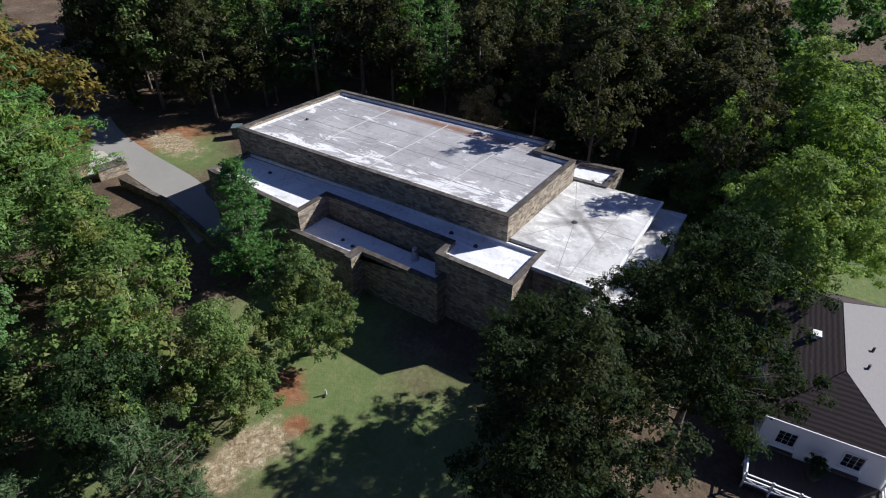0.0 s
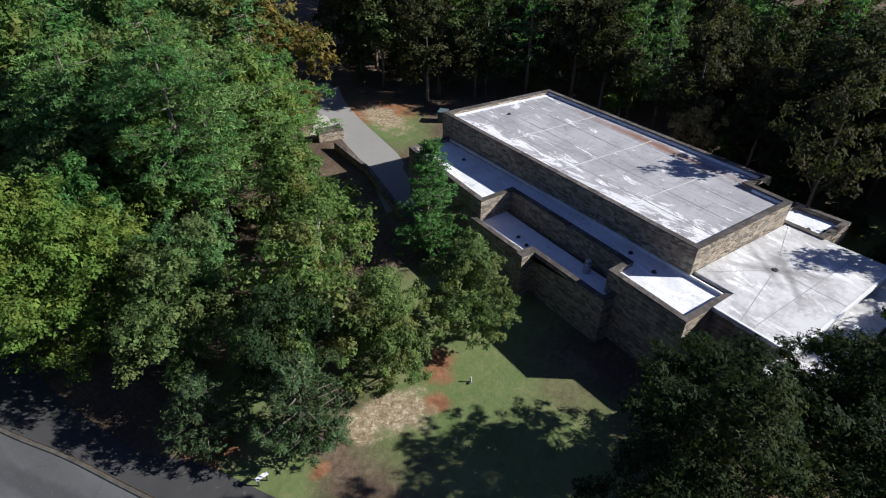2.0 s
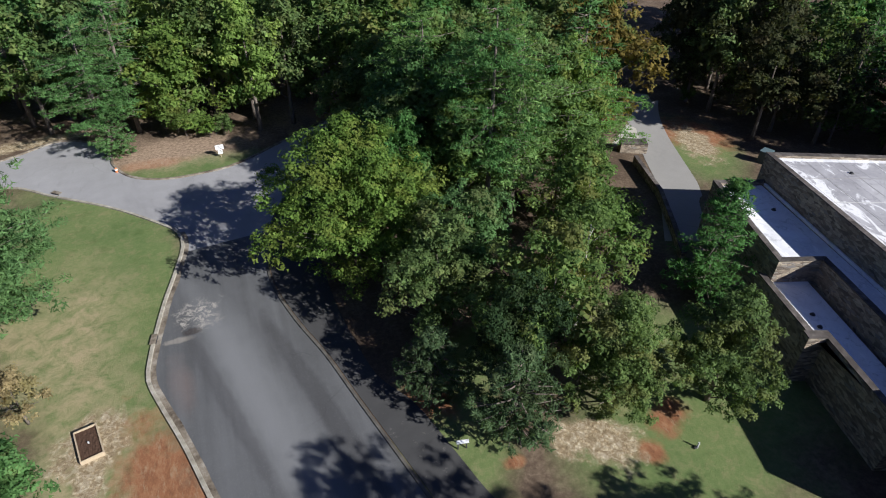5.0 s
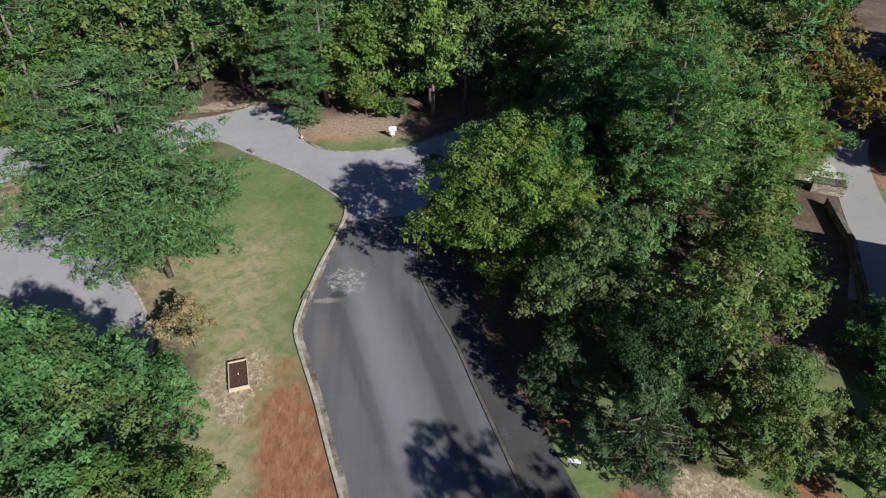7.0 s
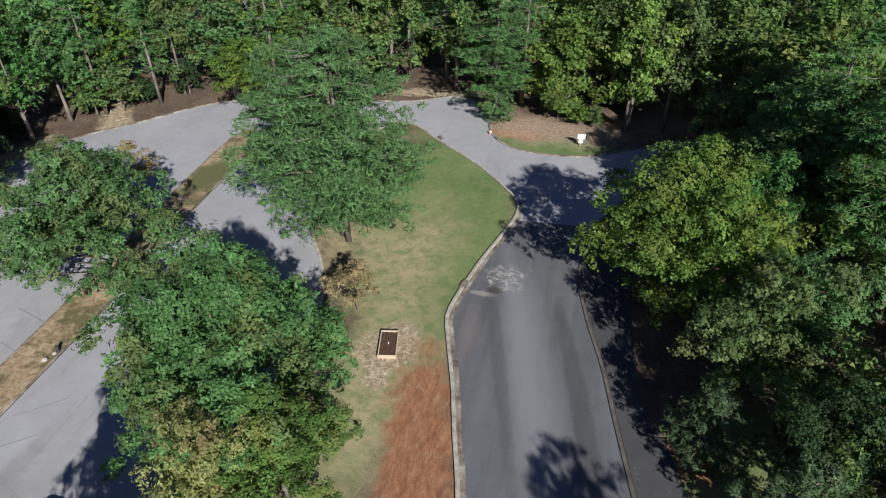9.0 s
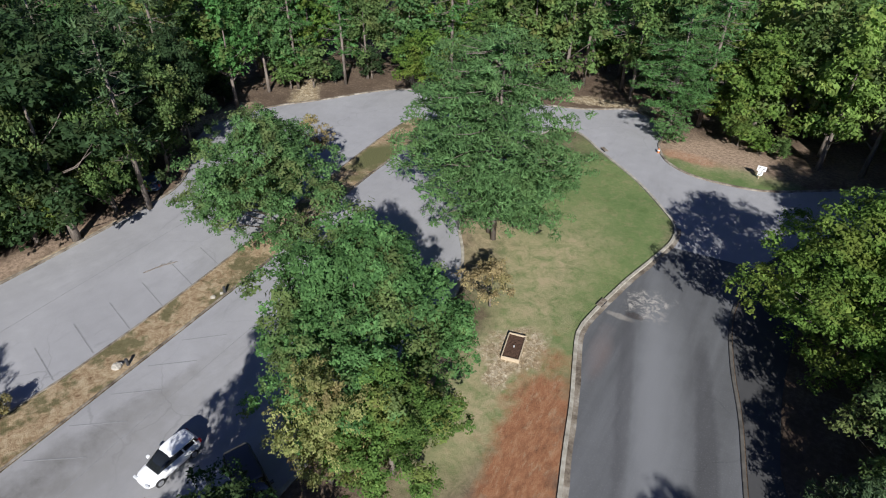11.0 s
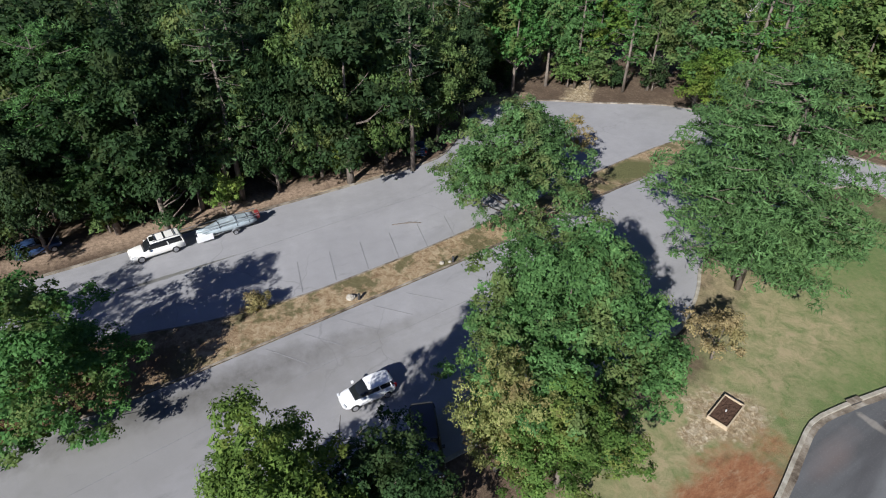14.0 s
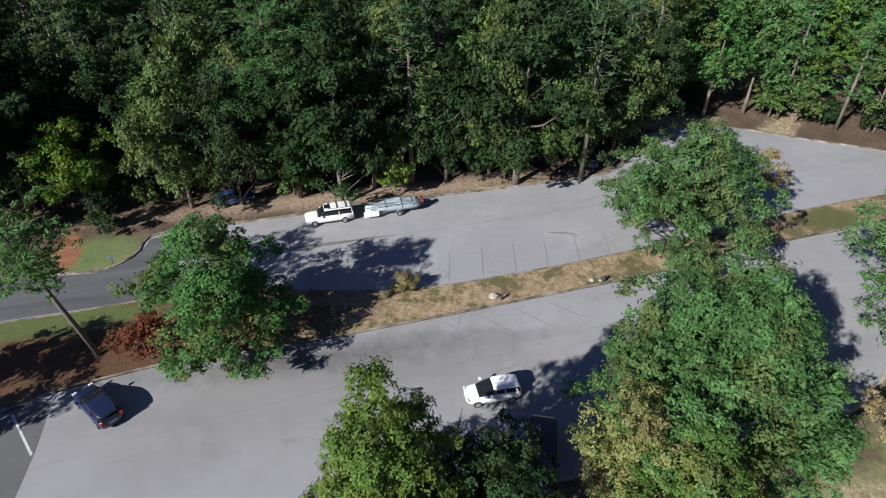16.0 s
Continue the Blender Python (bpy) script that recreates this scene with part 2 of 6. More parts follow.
for _p in [(-13.1, 32.0, 2.1, 2.9, -10), (-13.0, 28.8, 1.0, 1.6, 0), (20.4, 19.0, 2.4, 1.9, -40), (18.2, 20.2, 1.7, 1.5, 0), (49.5, 59, 1.6, 1.6, 0), (59.5, 55, 2.2, 5.5, -20), (-64.5, 62.5, 2.0, 9.5, 36), (-70.5, 50, 1.8, 7, 0), (-57.6, 24, 0.5, 8, 0), (-44, 79.6, 13, 1.7, -11), (-24, 86.6, 8, 1.5, 10)]:
    _c = _m.mix(_m.patch(*_p[:4], _p[4], 0.25, 1.1, 0.6), _c, pale)
for _p in [(-6, 77.6, 9.5, 4.0, 0), (12, 88, 6, 9, -30), (-61, 52, 9, 1.6, 60), (-59.2, 4, 1.6, 22, 0)]:
    _c = _m.mix(_m.math("MULTIPLY", _m.patch(*_p[:4], _p[4], 0.5, 0.7, 0.5), _m.ramp(_n2, (0.35, 0.25), (0.6, 0.8))), _c, (0.42, 0.31, 0.225))
_m.bump(_m.math("ADD", _n3, _m.math("MULTIPLY", _n2, 1.0)), 0.6, 0.08)
GROUND = _m.done(_c)

_m = Mat("island soil", 0.95, 0.15)
_n2, _n3 = _m.noise(1.5, 7.0, 0.78, dist=0.6), _m.noise(12.0, 4.0, 0.7)
_c = _m.ramp(_n2, (0.32, (0.13, 0.075, 0.04)), (0.45, (0.33, 0.235, 0.14)), (0.6, (0.5, 0.4, 0.26)), (0.7, (0.56, 0.47, 0.34)))
_c = _m.mix(_m.ramp(_m.noise(0.3, 5.0, 0.7), (0.48, 0.0), (0.56, 0.85)), _c, _m.mix(_n2, (0.06, 0.075, 0.03), (0.16, 0.15, 0.07)))
_c = _m.mix(_m.patch(-43.5, 53, 2.0, 4.0, 4, 0.25, 0.4), _c, (0.13, 0.14, 0.06))
_c = _m.mix(_m.patch(-40, -20, 6, 19, 0, 0.3, 0.4), _c, _m.mix(_n2, (0.06, 0.035, 0.022), (0.19, 0.105, 0.06)))
_c = _m.mix(_m.patch(-43.2, -24, 1.7, 9.0, 0, 0.3, 0.5), _c, _m.mix(_n2, (0.07, 0.11, 0.035), (0.16, 0.2, 0.07)))
_c = _m.mix(_m.math("MULTIPLY", _n3, 0.45), _c, (0.08, 0.05, 0.03))
_m.bump(_m.math("ADD", _n3, _n2), 0.8, 0.1)
ISLAND = _m.done(_c)

# coursed rubble stone, laid in the plane of each wall
_m = Mat("rubble stone", 0.9, 0.2)
U = Vector((0.2707, 0.9627, 0))
V = Vector((0.9395, -0.3426, 0))
_du = _m.node("ShaderNodeVectorMath")
_du.operation = "DOT_PRODUCT"
_m.put(_du.inputs[0], _m.pos)
_du.inputs[1].default_value = U + V
_sep = _m.node("ShaderNodeSeparateXYZ", Vector=_m.pos)
_xy = _m.node("ShaderNodeCombineXYZ", X=_du.outputs["Value"], Y=_sep.outputs["Z"])
_st = _m.map((1.0, 2.6, 1.0), at=_xy.outputs[0])
_cell = _m.voronoi(1.9, "F1", "Color", _st, 0.85)
_edge = _m.voronoi(1.9, "DISTANCE_TO_EDGE", "Distance", _st, 0.85)
_g = _m.node("ShaderNodeSeparateColor", Color=_cell)
_c = _m.ramp(_g.outputs["Red"], (0.0, (0.14, 0.115, 0.095)), (0.3, (0.27, 0.22, 0.17)), (0.55, (0.38, 0.315, 0.24)), (0.8, (0.5, 0.43, 0.33)), (1.0, (0.23, 0.22, 0.21)))
_c = _m.mix(_m.math("MULTIPLY", _m.noise(5.0, 6.0, 0.7), 0.4), _c, (0.12, 0.1, 0.08))
_c = _m.mix(_m.ramp(_edge, (0.0, 0.8), (0.05, 0.0)), _c, (0.14, 0.125, 0.105))
_m.bump(_m.math("ADD", _m.ramp(_edge, (0.0, 0.0), (0.09, 1.0)), _m.math("MULTIPLY", _g.outputs["Green"], 0.8)), 0.8, 0.05)
STONE = _m.done(_c)

_m = Mat("coping stone", 0.9, 0.2)
_c = _m.ramp(_m.noise(2.0, 6.0, 0.7), (0.3, (0.055, 0.048, 0.044)), (0.55, (0.105, 0.092, 0.084)), (0.75, (0.18, 0.165, 0.15)))
_v = _m.node("ShaderNodeHueSaturation", Color=_c)
_m.put(_v.inputs["Value"], _m.math("ADD", _m.math("MULTIPLY", _m.obj.outputs["Random"], 0.7), 0.65))
_m.bump(_m.noise(18.0), 0.3, 0.02)
COPING = _m.done(_v.outputs["Color"])


def membrane(name, low, high, streak, rust=False, ponds=()):
    m = Mat(name, 0.75, 0.3)
    fit = m.map((1, 1, 1), -math.atan2(U.y, U.x), (0, 0, 0))
    broad = m.noise(0.28, 6.0, 0.62, fit, 0.6)
    fine = m.noise(2.2, 6.0, 0.7, fit)
    c = m.ramp(m.math("ADD", m.math("MULTIPLY", broad, 0.75), m.math("MULTIPLY", fine, 0.25)), (0.36, low), (0.47, tuple((a + b) / 2 for a, b in zip(low, high))), (0.56, high))
    spill = m.noise(0.6, 6.0, 0.7, m.map((0.35, 1.0, 1.0), at=fit), 1.2)
    if rust:
        dv = m.node("ShaderNodeVectorMath")
        dv.operation = "DOT_PRODUCT"
        m.put(dv.inputs[0], m.pos)
        dv.inputs[1].default_value = (0.9627, -0.2707, 0)
        edge = m.node("ShaderNodeMapRange", Value=dv.outputs["Value"])
        edge.inputs["From Min"].default_value, edge.inputs["From Max"].default_value = 37.4, 43.0
        edge.inputs["To Min"].default_value, edge.inputs["To Max"].default_value = 0.16, -0.035
        spill = m.math("ADD", spill, edge.outputs["Result"])
    c = m.mix(m.ramp(spill, (0.55, 0.0), (0.6, 0.9)), c, streak)
    if rust:
        panel = m.node("ShaderNodeTexBrick", Vector=fit, Scale=1.0, Color1=(1.0, 1.0, 1.0), Color2=(0.86, 0.86, 0.87), Mortar=(0.5, 0.5, 0.52))
        for key, value in (("Mortar Size", 0.035), ("Mortar Smooth", 0.4), ("Brick Width", 8.0), ("Row Height", 2.05)):
            panel.inputs[key].default_value = value
        c = m.mix(0.75, c, panel.outputs["Color"], "MULTIPLY")
    dirt = m.noise(0.9, 7.0, 0.75, fit, 1.5)
    c = m.mix(m.ramp(dirt, (0.54, 0.0), (0.7, 0.6)), c, tuple(v * 0.45 for v in low))
    if rust:
        c = m.mix(m.math("MULTIPLY", m.patch(56.9, 15.6, 0.55, 8.0, -16, 0.6, 0.7, 0.6), 0.85), c, (0.2, 0.09, 0.05))
    for p in ponds:
        c = m.mix(m.math("MULTIPLY", m.patch(*p, 0.7, 0.8, 0.9), 0.6), c, (0.13, 0.12, 0.115))
    m.bump(m.noise(6.0), 0.15, 0.02)
    return m.done(c)


ROOF_MAIN = membrane("grey roof membrane", (0.31, 0.305, 0.32), (0.42, 0.415, 0.43), (0.78, 0.78, 0.79), True)
ROOF_WHITE = membrane("white roof membrane", (0.6, 0.61, 0.635), (0.76, 0.77, 0.79), (0.82, 0.82, 0.83))
ROOF_CANOPY = membrane("weathered white roof", (0.33, 0.32, 0.32), (0.6, 0.6, 0.6), (0.78, 0.78, 0.78), False, ((45.0, 0.65, 0.35, 3.4, 20), (45.6, 1.8, 0.3, 2.6, -50), (44.4, -0.6, 0.3, 3.0, -65), (46.5, 0.9, 0.9, 0.6, 0)))
SEAM = plain("roof seam", (0.3, 0.29, 0.285), 0.8)
SEAM_LIGHT = plain("pale roof seam", (0.52, 0.515, 0.51), 0.8, var=0.35, scale=0.6)
WHITE = plain("white paint", (0.74, 0.75, 0.77), 0.55, 0.4, var=0.06)
METAL = plain("galvanised metal", (0.42, 0.43, 0.45), 0.4, 0.5, 0.8, bump=0.1)
DARKMETAL = plain("dark metal", (0.04, 0.04, 0.042), 0.5)
WOOD = plain("weathered timber", (0.42, 0.34, 0.24), 0.85, 0.2, var=0.3, scale=8.0, bump=0.2)
DECK = plain("dark deck boards", (0.075, 0.062, 0.055), 0.8, 0.25, var=0.35, scale=5.0)
SOIL = plain("bare mulch", (0.075, 0.045, 0.032), 0.95, 0.1, var=0.6, scale=9.0, bump=0.6)
PAINT_LINE = plain("worn white line", (0.5, 0.5, 0.5), 0.8, var=0.4, scale=4.0)
TAR_LINE = plain("faded stall line", (0.205, 0.205, 0.21), 0.85, var=0.35, scale=3.0)
OIL = plain("oil-darkened asphalt", (0.15, 0.148, 0.135), 0.75, 0.3, var=0.35, scale=2.2)
ROCK = plain("pale rock", (0.36, 0.33, 0.28), 0.9, var=0.4, bump=0.5)
RUBBER = plain("tyre rubber", (0.02, 0.02, 0.021), 0.8)
RIM = plain("alloy", (0.5, 0.5, 0.52), 0.35, 0.5, 0.8)
ORANGE = plain("orange plastic", (0.55, 0.2, 0.08), 0.6)


def car_paint(name, rgb):
    m = Mat(name, 0.28, 0.5)
    m.b.inputs["Coat Weight"].default_value = 0.6
    m.b.inputs["Coat Roughness"].default_value = 0.05
    return m.done(m.mix(m.noise(2.0), tuple(v * 0.96 for v in rgb), rgb))


CAR_WHITE, CAR_CREAM, CAR_NAVY, CAR_BLACK = car_paint("white car paint", (0.8, 0.81, 0.82)), car_paint("pearl white car paint", (0.78, 0.77, 0.73)), car_paint("navy car paint", (0.012, 0.018, 0.05)), car_paint("black car paint", (0.012, 0.012, 0.014))
CAR_BLUE = car_paint("dark blue car paint", (0.03, 0.06, 0.14))
GLASS_DARK = plain("tinted glass", (0.012, 0.014, 0.016), 0.06, 0.6, var=0.05)
LAMP_RED = plain("tail lamp", (0.35, 0.02, 0.02), 0.2)
LAMP_CLEAR = plain("head lamp", (0.6, 0.62, 0.64), 0.15)


def leaves(name, deep, mid, tip, odd, odd_share=0.5):
    """Leaf material: leaf by leaf, bough by bough and tree by tree a little different; odd: the colour that whole boughs turn to."""
    deep, mid, tip, odd = (tuple(v * k for v, k in zip(rgb, (1.1, 1.0, 1.0))) for rgb in (deep, mid, tip, odd))
    m = Mat(name, 0.65, 0.06)
    c = m.ramp(m.geo.outputs["Random Per Island"], (0.0, deep), (0.5, mid), (1.0, tip))
    at = m.node("ShaderNodeVectorMath")
    at.operation = "ADD"
    m.put(at.inputs[0], m.pos)
    m.put(at.inputs[1], m.obj.outputs["Random"])
    turned = m.ramp(m.noise(0.32, 2.0, 0.5, at.outputs[0]), (0.52, 0.0), (0.62, odd_share))
    c = m.mix(turned, c, odd)
    h = m.node("ShaderNodeHueSaturation", Color=c)
    m.put(h.inputs["Hue"], m.math("ADD", m.math("MULTIPLY", m.obj.outputs["Random"], 0.014), 0.492))
    m.put(h.inputs["Saturation"], m.math("ADD", m.math("MULTIPLY", m.obj.outputs["Random"], 0.12), 0.88))
    dapple = m.ramp(m.noise(0.42, 2.0, 0.5, at.outputs[0]), (0.36, 0.34), (0.64, 0.78))
    m.put(h.inputs["Value"], m.math("ADD", m.math("MULTIPLY", m.noise(1.3, 3.0), 0.9), dapple))
    m.put(m.b.inputs["Base Color"], h.outputs["Color"])
    tr = m.node("ShaderNodeBsdfTranslucent", Color=m.mix(1.0, h.outputs["Color"], (1.25, 1.25, 0.7), "MULTIPLY"))
    mx = m.node("ShaderNodeMixShader", Fac=0.38)
    out = m.t.nodes["Material Output"]
    m.t.links.new(m.b.outputs[0], mx.inputs[1])
    m.t.links.new(tr.outputs[0], mx.inputs[2])
    m.t.links.new(mx.outputs[0], out.inputs["Surface"])
    return m.m


LEAF_OAK = leaves("oak leaves", (0.052, 0.096, 0.031), (0.083, 0.158, 0.046), (0.122, 0.215, 0.064), (0.16, 0.19, 0.06), 0.5)
LEAF_LIME = leaves("yellow green leaves", (0.054, 0.115, 0.021), (0.088, 0.178, 0.029), (0.13, 0.24, 0.041), (0.165, 0.205, 0.036), 0.5)
LEAF_LOT = leaves("fresh green leaves", (0.04, 0.11, 0.032), (0.064, 0.172, 0.048), (0.096, 0.228, 0.068), (0.135, 0.17, 0.055), 0.6)
# near oaks show their unlit side; that shade is put into this colour
LEAF_SHADED = leaves("shade-darkened leaves", (0.01, 0.021, 0.008), (0.019, 0.038, 0.014), (0.032, 0.06, 0.021), (0.055, 0.065, 0.02), 0.4)
LEAF_SPRING = leaves("bright green leaves", (0.09, 0.17, 0.034), (0.135, 0.25, 0.05), (0.18, 0.31, 0.066), (0.2, 0.28, 0.06), 0.6)
LEAF_RUST = leaves("rust autumn leaves", (0.1, 0.088, 0.028), (0.16, 0.135, 0.04), (0.21, 0.17, 0.05), (0.07, 0.12, 0.035), 0.85)
LEAF_TAN = leaves("dry tan leaves", (0.17, 0.15, 0.07), (0.27, 0.24, 0.11), (0.35, 0.31, 0.155), (0.19, 0.2, 0.075), 0.6)
LEAF_CREAM = leaves("pale yellow leaves", (0.12, 0.16, 0.05), (0.19, 0.235, 0.075), (0.28, 0.31, 0.12), (0.27, 0.2, 0.1), 0.6)
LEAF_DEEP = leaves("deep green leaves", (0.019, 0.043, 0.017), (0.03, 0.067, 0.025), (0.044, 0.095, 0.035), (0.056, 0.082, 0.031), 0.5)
# olive, darkened to carry the backlit dimness of trees behind the building
LEAF_OLIVE_DIM = leaves("dimmed olive leaves", (0.026, 0.038, 0.017), (0.043, 0.058, 0.025), (0.065, 0.08, 0.035), (0.078, 0.072, 0.035), 0.6)
LEAF_LIME_DULL = leaves("olive tipped leaves", (0.056, 0.115, 0.028), (0.088, 0.172, 0.042), (0.13, 0.225, 0.058), (0.185, 0.2, 0.06), 0.6)
LEAF_RED = leaves("dark red leaves", (0.08, 0.03, 0.02), (0.145, 0.052, 0.032), (0.2, 0.085, 0.05), (0.09, 0.085, 0.035), 0.5)
NEEDLE = leaves("pine needles", (0.042, 0.11, 0.034), (0.07, 0.185, 0.054), (0.102, 0.25, 0.076), (0.09, 0.185, 0.054), 0.5)
NEEDLE_LIGHT = leaves("fresh pine needles", (0.072, 0.165, 0.042), (0.114, 0.252, 0.064), (0.16, 0.32, 0.088), (0.14, 0.245, 0.07), 0.5)
NEEDLE_DARK = leaves("dark conifer needles", (0.038, 0.082, 0.036), (0.06, 0.12, 0.05), (0.086, 0.16, 0.065), (0.085, 0.12, 0.055), 0.5)
_m = Mat("bark", 0.95, 0.15)
_c = _m.ramp(_m.noise(4.0, 6.0, 0.7, _m.map((1, 1, 0.25))), (0.3, (0.08, 0.067, 0.056)), (0.6, (0.2, 0.17, 0.145)), (0.8, (0.34, 0.3, 0.26)))
_m.bump(_m.noise(9.0, 5.0, 0.7, _m.map((1, 1, 0.25))), 0.8, 0.06)
BARK = _m.done(_c)
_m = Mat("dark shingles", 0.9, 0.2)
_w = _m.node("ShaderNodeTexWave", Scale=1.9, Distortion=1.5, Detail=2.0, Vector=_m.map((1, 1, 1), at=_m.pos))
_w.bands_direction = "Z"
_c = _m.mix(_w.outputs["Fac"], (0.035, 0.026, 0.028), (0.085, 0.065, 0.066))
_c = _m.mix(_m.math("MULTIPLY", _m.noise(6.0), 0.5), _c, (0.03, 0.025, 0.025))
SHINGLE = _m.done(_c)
# same roof, painted paler to stand for sunlight on one slope
SHINGLE_LIT = plain("sunlit shingles", (0.2, 0.19, 0.195), 0.9, 0.2, var=0.2, scale=6.0)

from mathutils import geometry

# ---- mesh helpers ----
def part(name, bm, material, parent=None, label=""):
    """Links a bmesh as one mesh object under a thing or a part."""
    me = bpy.data.meshes.new(name)
    bm.to_mesh(me)
    bm.free()
    me.materials.append(material)
    ob = new(name, me)
    ob.parent = parent
    if label:
        ob["label"] = label
    return ob


def raw(name, verts, faces, material, parent=None):
    me = bpy.data.meshes.new(name)
    me.from_pydata(verts, [], faces)
    me.materials.append(material)
    ob = new(name, me)
    ob.parent = parent
    return ob


def thing(name, m=Matrix(), label="", category="", group="", kind=""):
    ob = new(name)
    ob.matrix_world = m
    ob.empty_display_size = 0.3
    return tagged(ob, label, category, group, kind)


def box(bm, x0, x1, y0, y1, z0, z1, bevel=0.0, m=None):
    """A box, its edges eased by bevel, into bm."""
    made = bmesh.ops.create_cube(bm, size=1.0)["verts"]
    bmesh.ops.transform(bm, verts=made, matrix=Matrix.Translation(((x0 + x1) / 2, (y0 + y1) / 2, (z0 + z1) / 2)) @ Matrix.Diagonal((x1 - x0, y1 - y0, z1 - z0, 1)))
    if bevel:
        edges = list({e for v in made for e in v.link_edges})
        made = bmesh.ops.bevel(bm, geom=edges, offset=bevel, segments=2, affect="EDGES", profile=0.6)["verts"]
    if m is not None:
        bmesh.ops.transform(bm, verts=list({v for v in made}), matrix=m)
    return bm


def prism(bm, ring, z0, z1):
    """An upright solid on a ring of (x, y), counted anticlockwise or not."""
    area = sum(a[0] * b[1] - b[0] * a[1] for a, b in zip(ring, ring[1:] + ring[:1]))
    ring = ring if area > 0 else ring[::-1]
    low = [bm.verts.new((x, y, z0)) for x, y in ring]
    top = [bm.verts.new((x, y, z1)) for x, y in ring]
    bm.faces.new(top)
    bm.faces.new(low[::-1])
    n = len(ring)
    for i in range(n):
        bm.faces.new((low[i], low[(i + 1) % n], top[(i + 1) % n], top[i]))
    return bm


def tube(bm, points, radii, sides=8):
    """A tapered limb along points."""
    rings = []
    for i, p in enumerate(points):
        ahead = (Vector(points[min(i + 1, len(points) - 1)]) - Vector(points[max(i - 1, 0)])).normalized()
        a = ahead.orthogonal().normalized()
        b = ahead.cross(a)
        rings.append([bm.verts.new(Vector(p) + radii[i] * (math.cos(k * math.tau / sides) * a + math.sin(k * math.tau / sides) * b)) for k in range(sides)])
    for low, top in zip(rings, rings[1:]):
        best = min(range(sides), key=lambda s: sum((low[k].co - top[(k + s) % sides].co).length for k in range(sides)))
        for k in range(sides):
            bm.faces.new((low[k], low[(k + 1) % sides], top[(k + 1 + best) % sides], top[(k + best) % sides]))
    bm.faces.new(rings[0][::-1])
    bm.faces.new(rings[-1])
    return bm


def spline(points, step=1.0, closed=False):
    """Catmull-Rom through points."""
    out, n = [], len(points)
    for i in range(n if closed else n - 1):
        p = [np.array(points[j % n] if closed else points[min(max(j, 0), n - 1)], float) for j in range(i - 1, i + 3)]
        for s in np.linspace(0, 1, max(2, int(np.linalg.norm(p[2] - p[1]) / step)), endpoint=False):
            out.append(tuple(0.5 * (2 * p[1] + (p[2] - p[0]) * s + (2 * p[0] - 5 * p[1] + 4 * p[2] - p[3]) * s**2 + (3 * p[1] - p[0] - 3 * p[2] + p[3]) * s**3)))
    if not closed:
        out.append(tuple(float(v) for v in points[-1]))
    return out


def kerb(name, line, width=0.3, height=0.15, side=1, label="weathered concrete kerb along the asphalt edge", material=None):
    """A kerb swept along a line, to its left (side 1) or right, each stone a piece with joints."""
    holder = thing(name, label=label, category="kerb", kind="structure")
    pts = [np.array(p) for p in line]
    normal = []
    for i in range(len(pts)):
        d = pts[min(i + 1, len(pts) - 1)] - pts[max(i - 1, 0)]
        d = d / max(np.linalg.norm(d), 1e-6)
        normal.append(np.array([-d[1], d[0]]) * side)
    stone = 0
    per = 3
    for s in range(0, len(pts) - 1, per):
        run = list(range(s, min(s + per, len(pts) - 1) + 1))
        bm = bmesh.new()
        prof = [(0.0, 0.0), (0.0, height - 0.03), (0.035, height), (width, height), (width, 0.0)]
        rows = []
        for i in run:
            c = pts[i]
            if i == run[0] and i > 0:
                c = c + (pts[run[1]] - c) * (0.012 / max(np.linalg.norm(pts[run[1]] - c), 0.02))
            rows.append([bm.verts.new((*(c + normal[i] * o), h)) for o, h in prof])
        for a, b in zip(rows, rows[1:]):
            for k in range(len(prof) - 1):
                bm.faces.new((a[k], b[k], b[k + 1], a[k + 1]) if side > 0 else (a[k + 1], b[k + 1], b[k], a[k]))
        bm.faces.new(rows[0] if side < 0 else rows[0][::-1])
        bm.faces.new(rows[-1][::-1] if side < 0 else rows[-1])
        part("kerb_stone", bm, material or KERB, holder)
        stone += 1
    return holder


def sheet(name, ring, z, material, label, category, low=-0.12, holes=()):
    """A level sheet with a skirt, on a ring of any shape."""
    pts, edges = [], []
    for loop in (ring, *holes):
        n = len(pts)
        pts += [Vector(p) for p in loop]
        edges += [(n + i, n + (i + 1) % len(loop)) for i in range(len(loop))]
    vs, _, fs, _, _, _ = geometry.delaunay_2d_cdt(pts, edges, [], 2 if holes else 1, 1e-4)
    bm = bmesh.new()
    made = [bm.verts.new((v.x, v.y, z)) for v in vs]
    for f in fs:
        bm.faces.new([made[i] for i in f])
    skirt = [e for e in bm.edges if len(e.link_faces) == 1]
    for v in bmesh.ops.extrude_edge_only(bm, edges=skirt)["geom"]:
        if isinstance(v, bmesh.types.BMVert):
            v.co.z = low
    bmesh.ops.recalc_face_normals(bm, faces=bm.faces[:])
    return tagged(part(name, bm, material), label, category, kind="structure")


# ---- ground, roads, lot ----
bm = bmesh.new()
bmesh.ops.create_grid(bm, x_segments=150, y_segments=150, size=1.0)
for v in bm.verts:
    r = max(abs(v.co.x), abs(v.co.y))
    s = 1500 * r**3 + 70 * r
    v.co = v.co * (s / max(r, 1e-6))
    d = v.co.length
    far = max(0.0, min(1.0, (d - 95) / 120))
    v.co.z = -0.01 + far * (6 * noise.noise(v.co * 0.008) + 3 * far)
for f in bm.faces:
    f.smooth = True
tagged(part("ground", bm, GROUND), "brown leaf litter, patchy grass and bare clay ground", "ground", kind="structure")

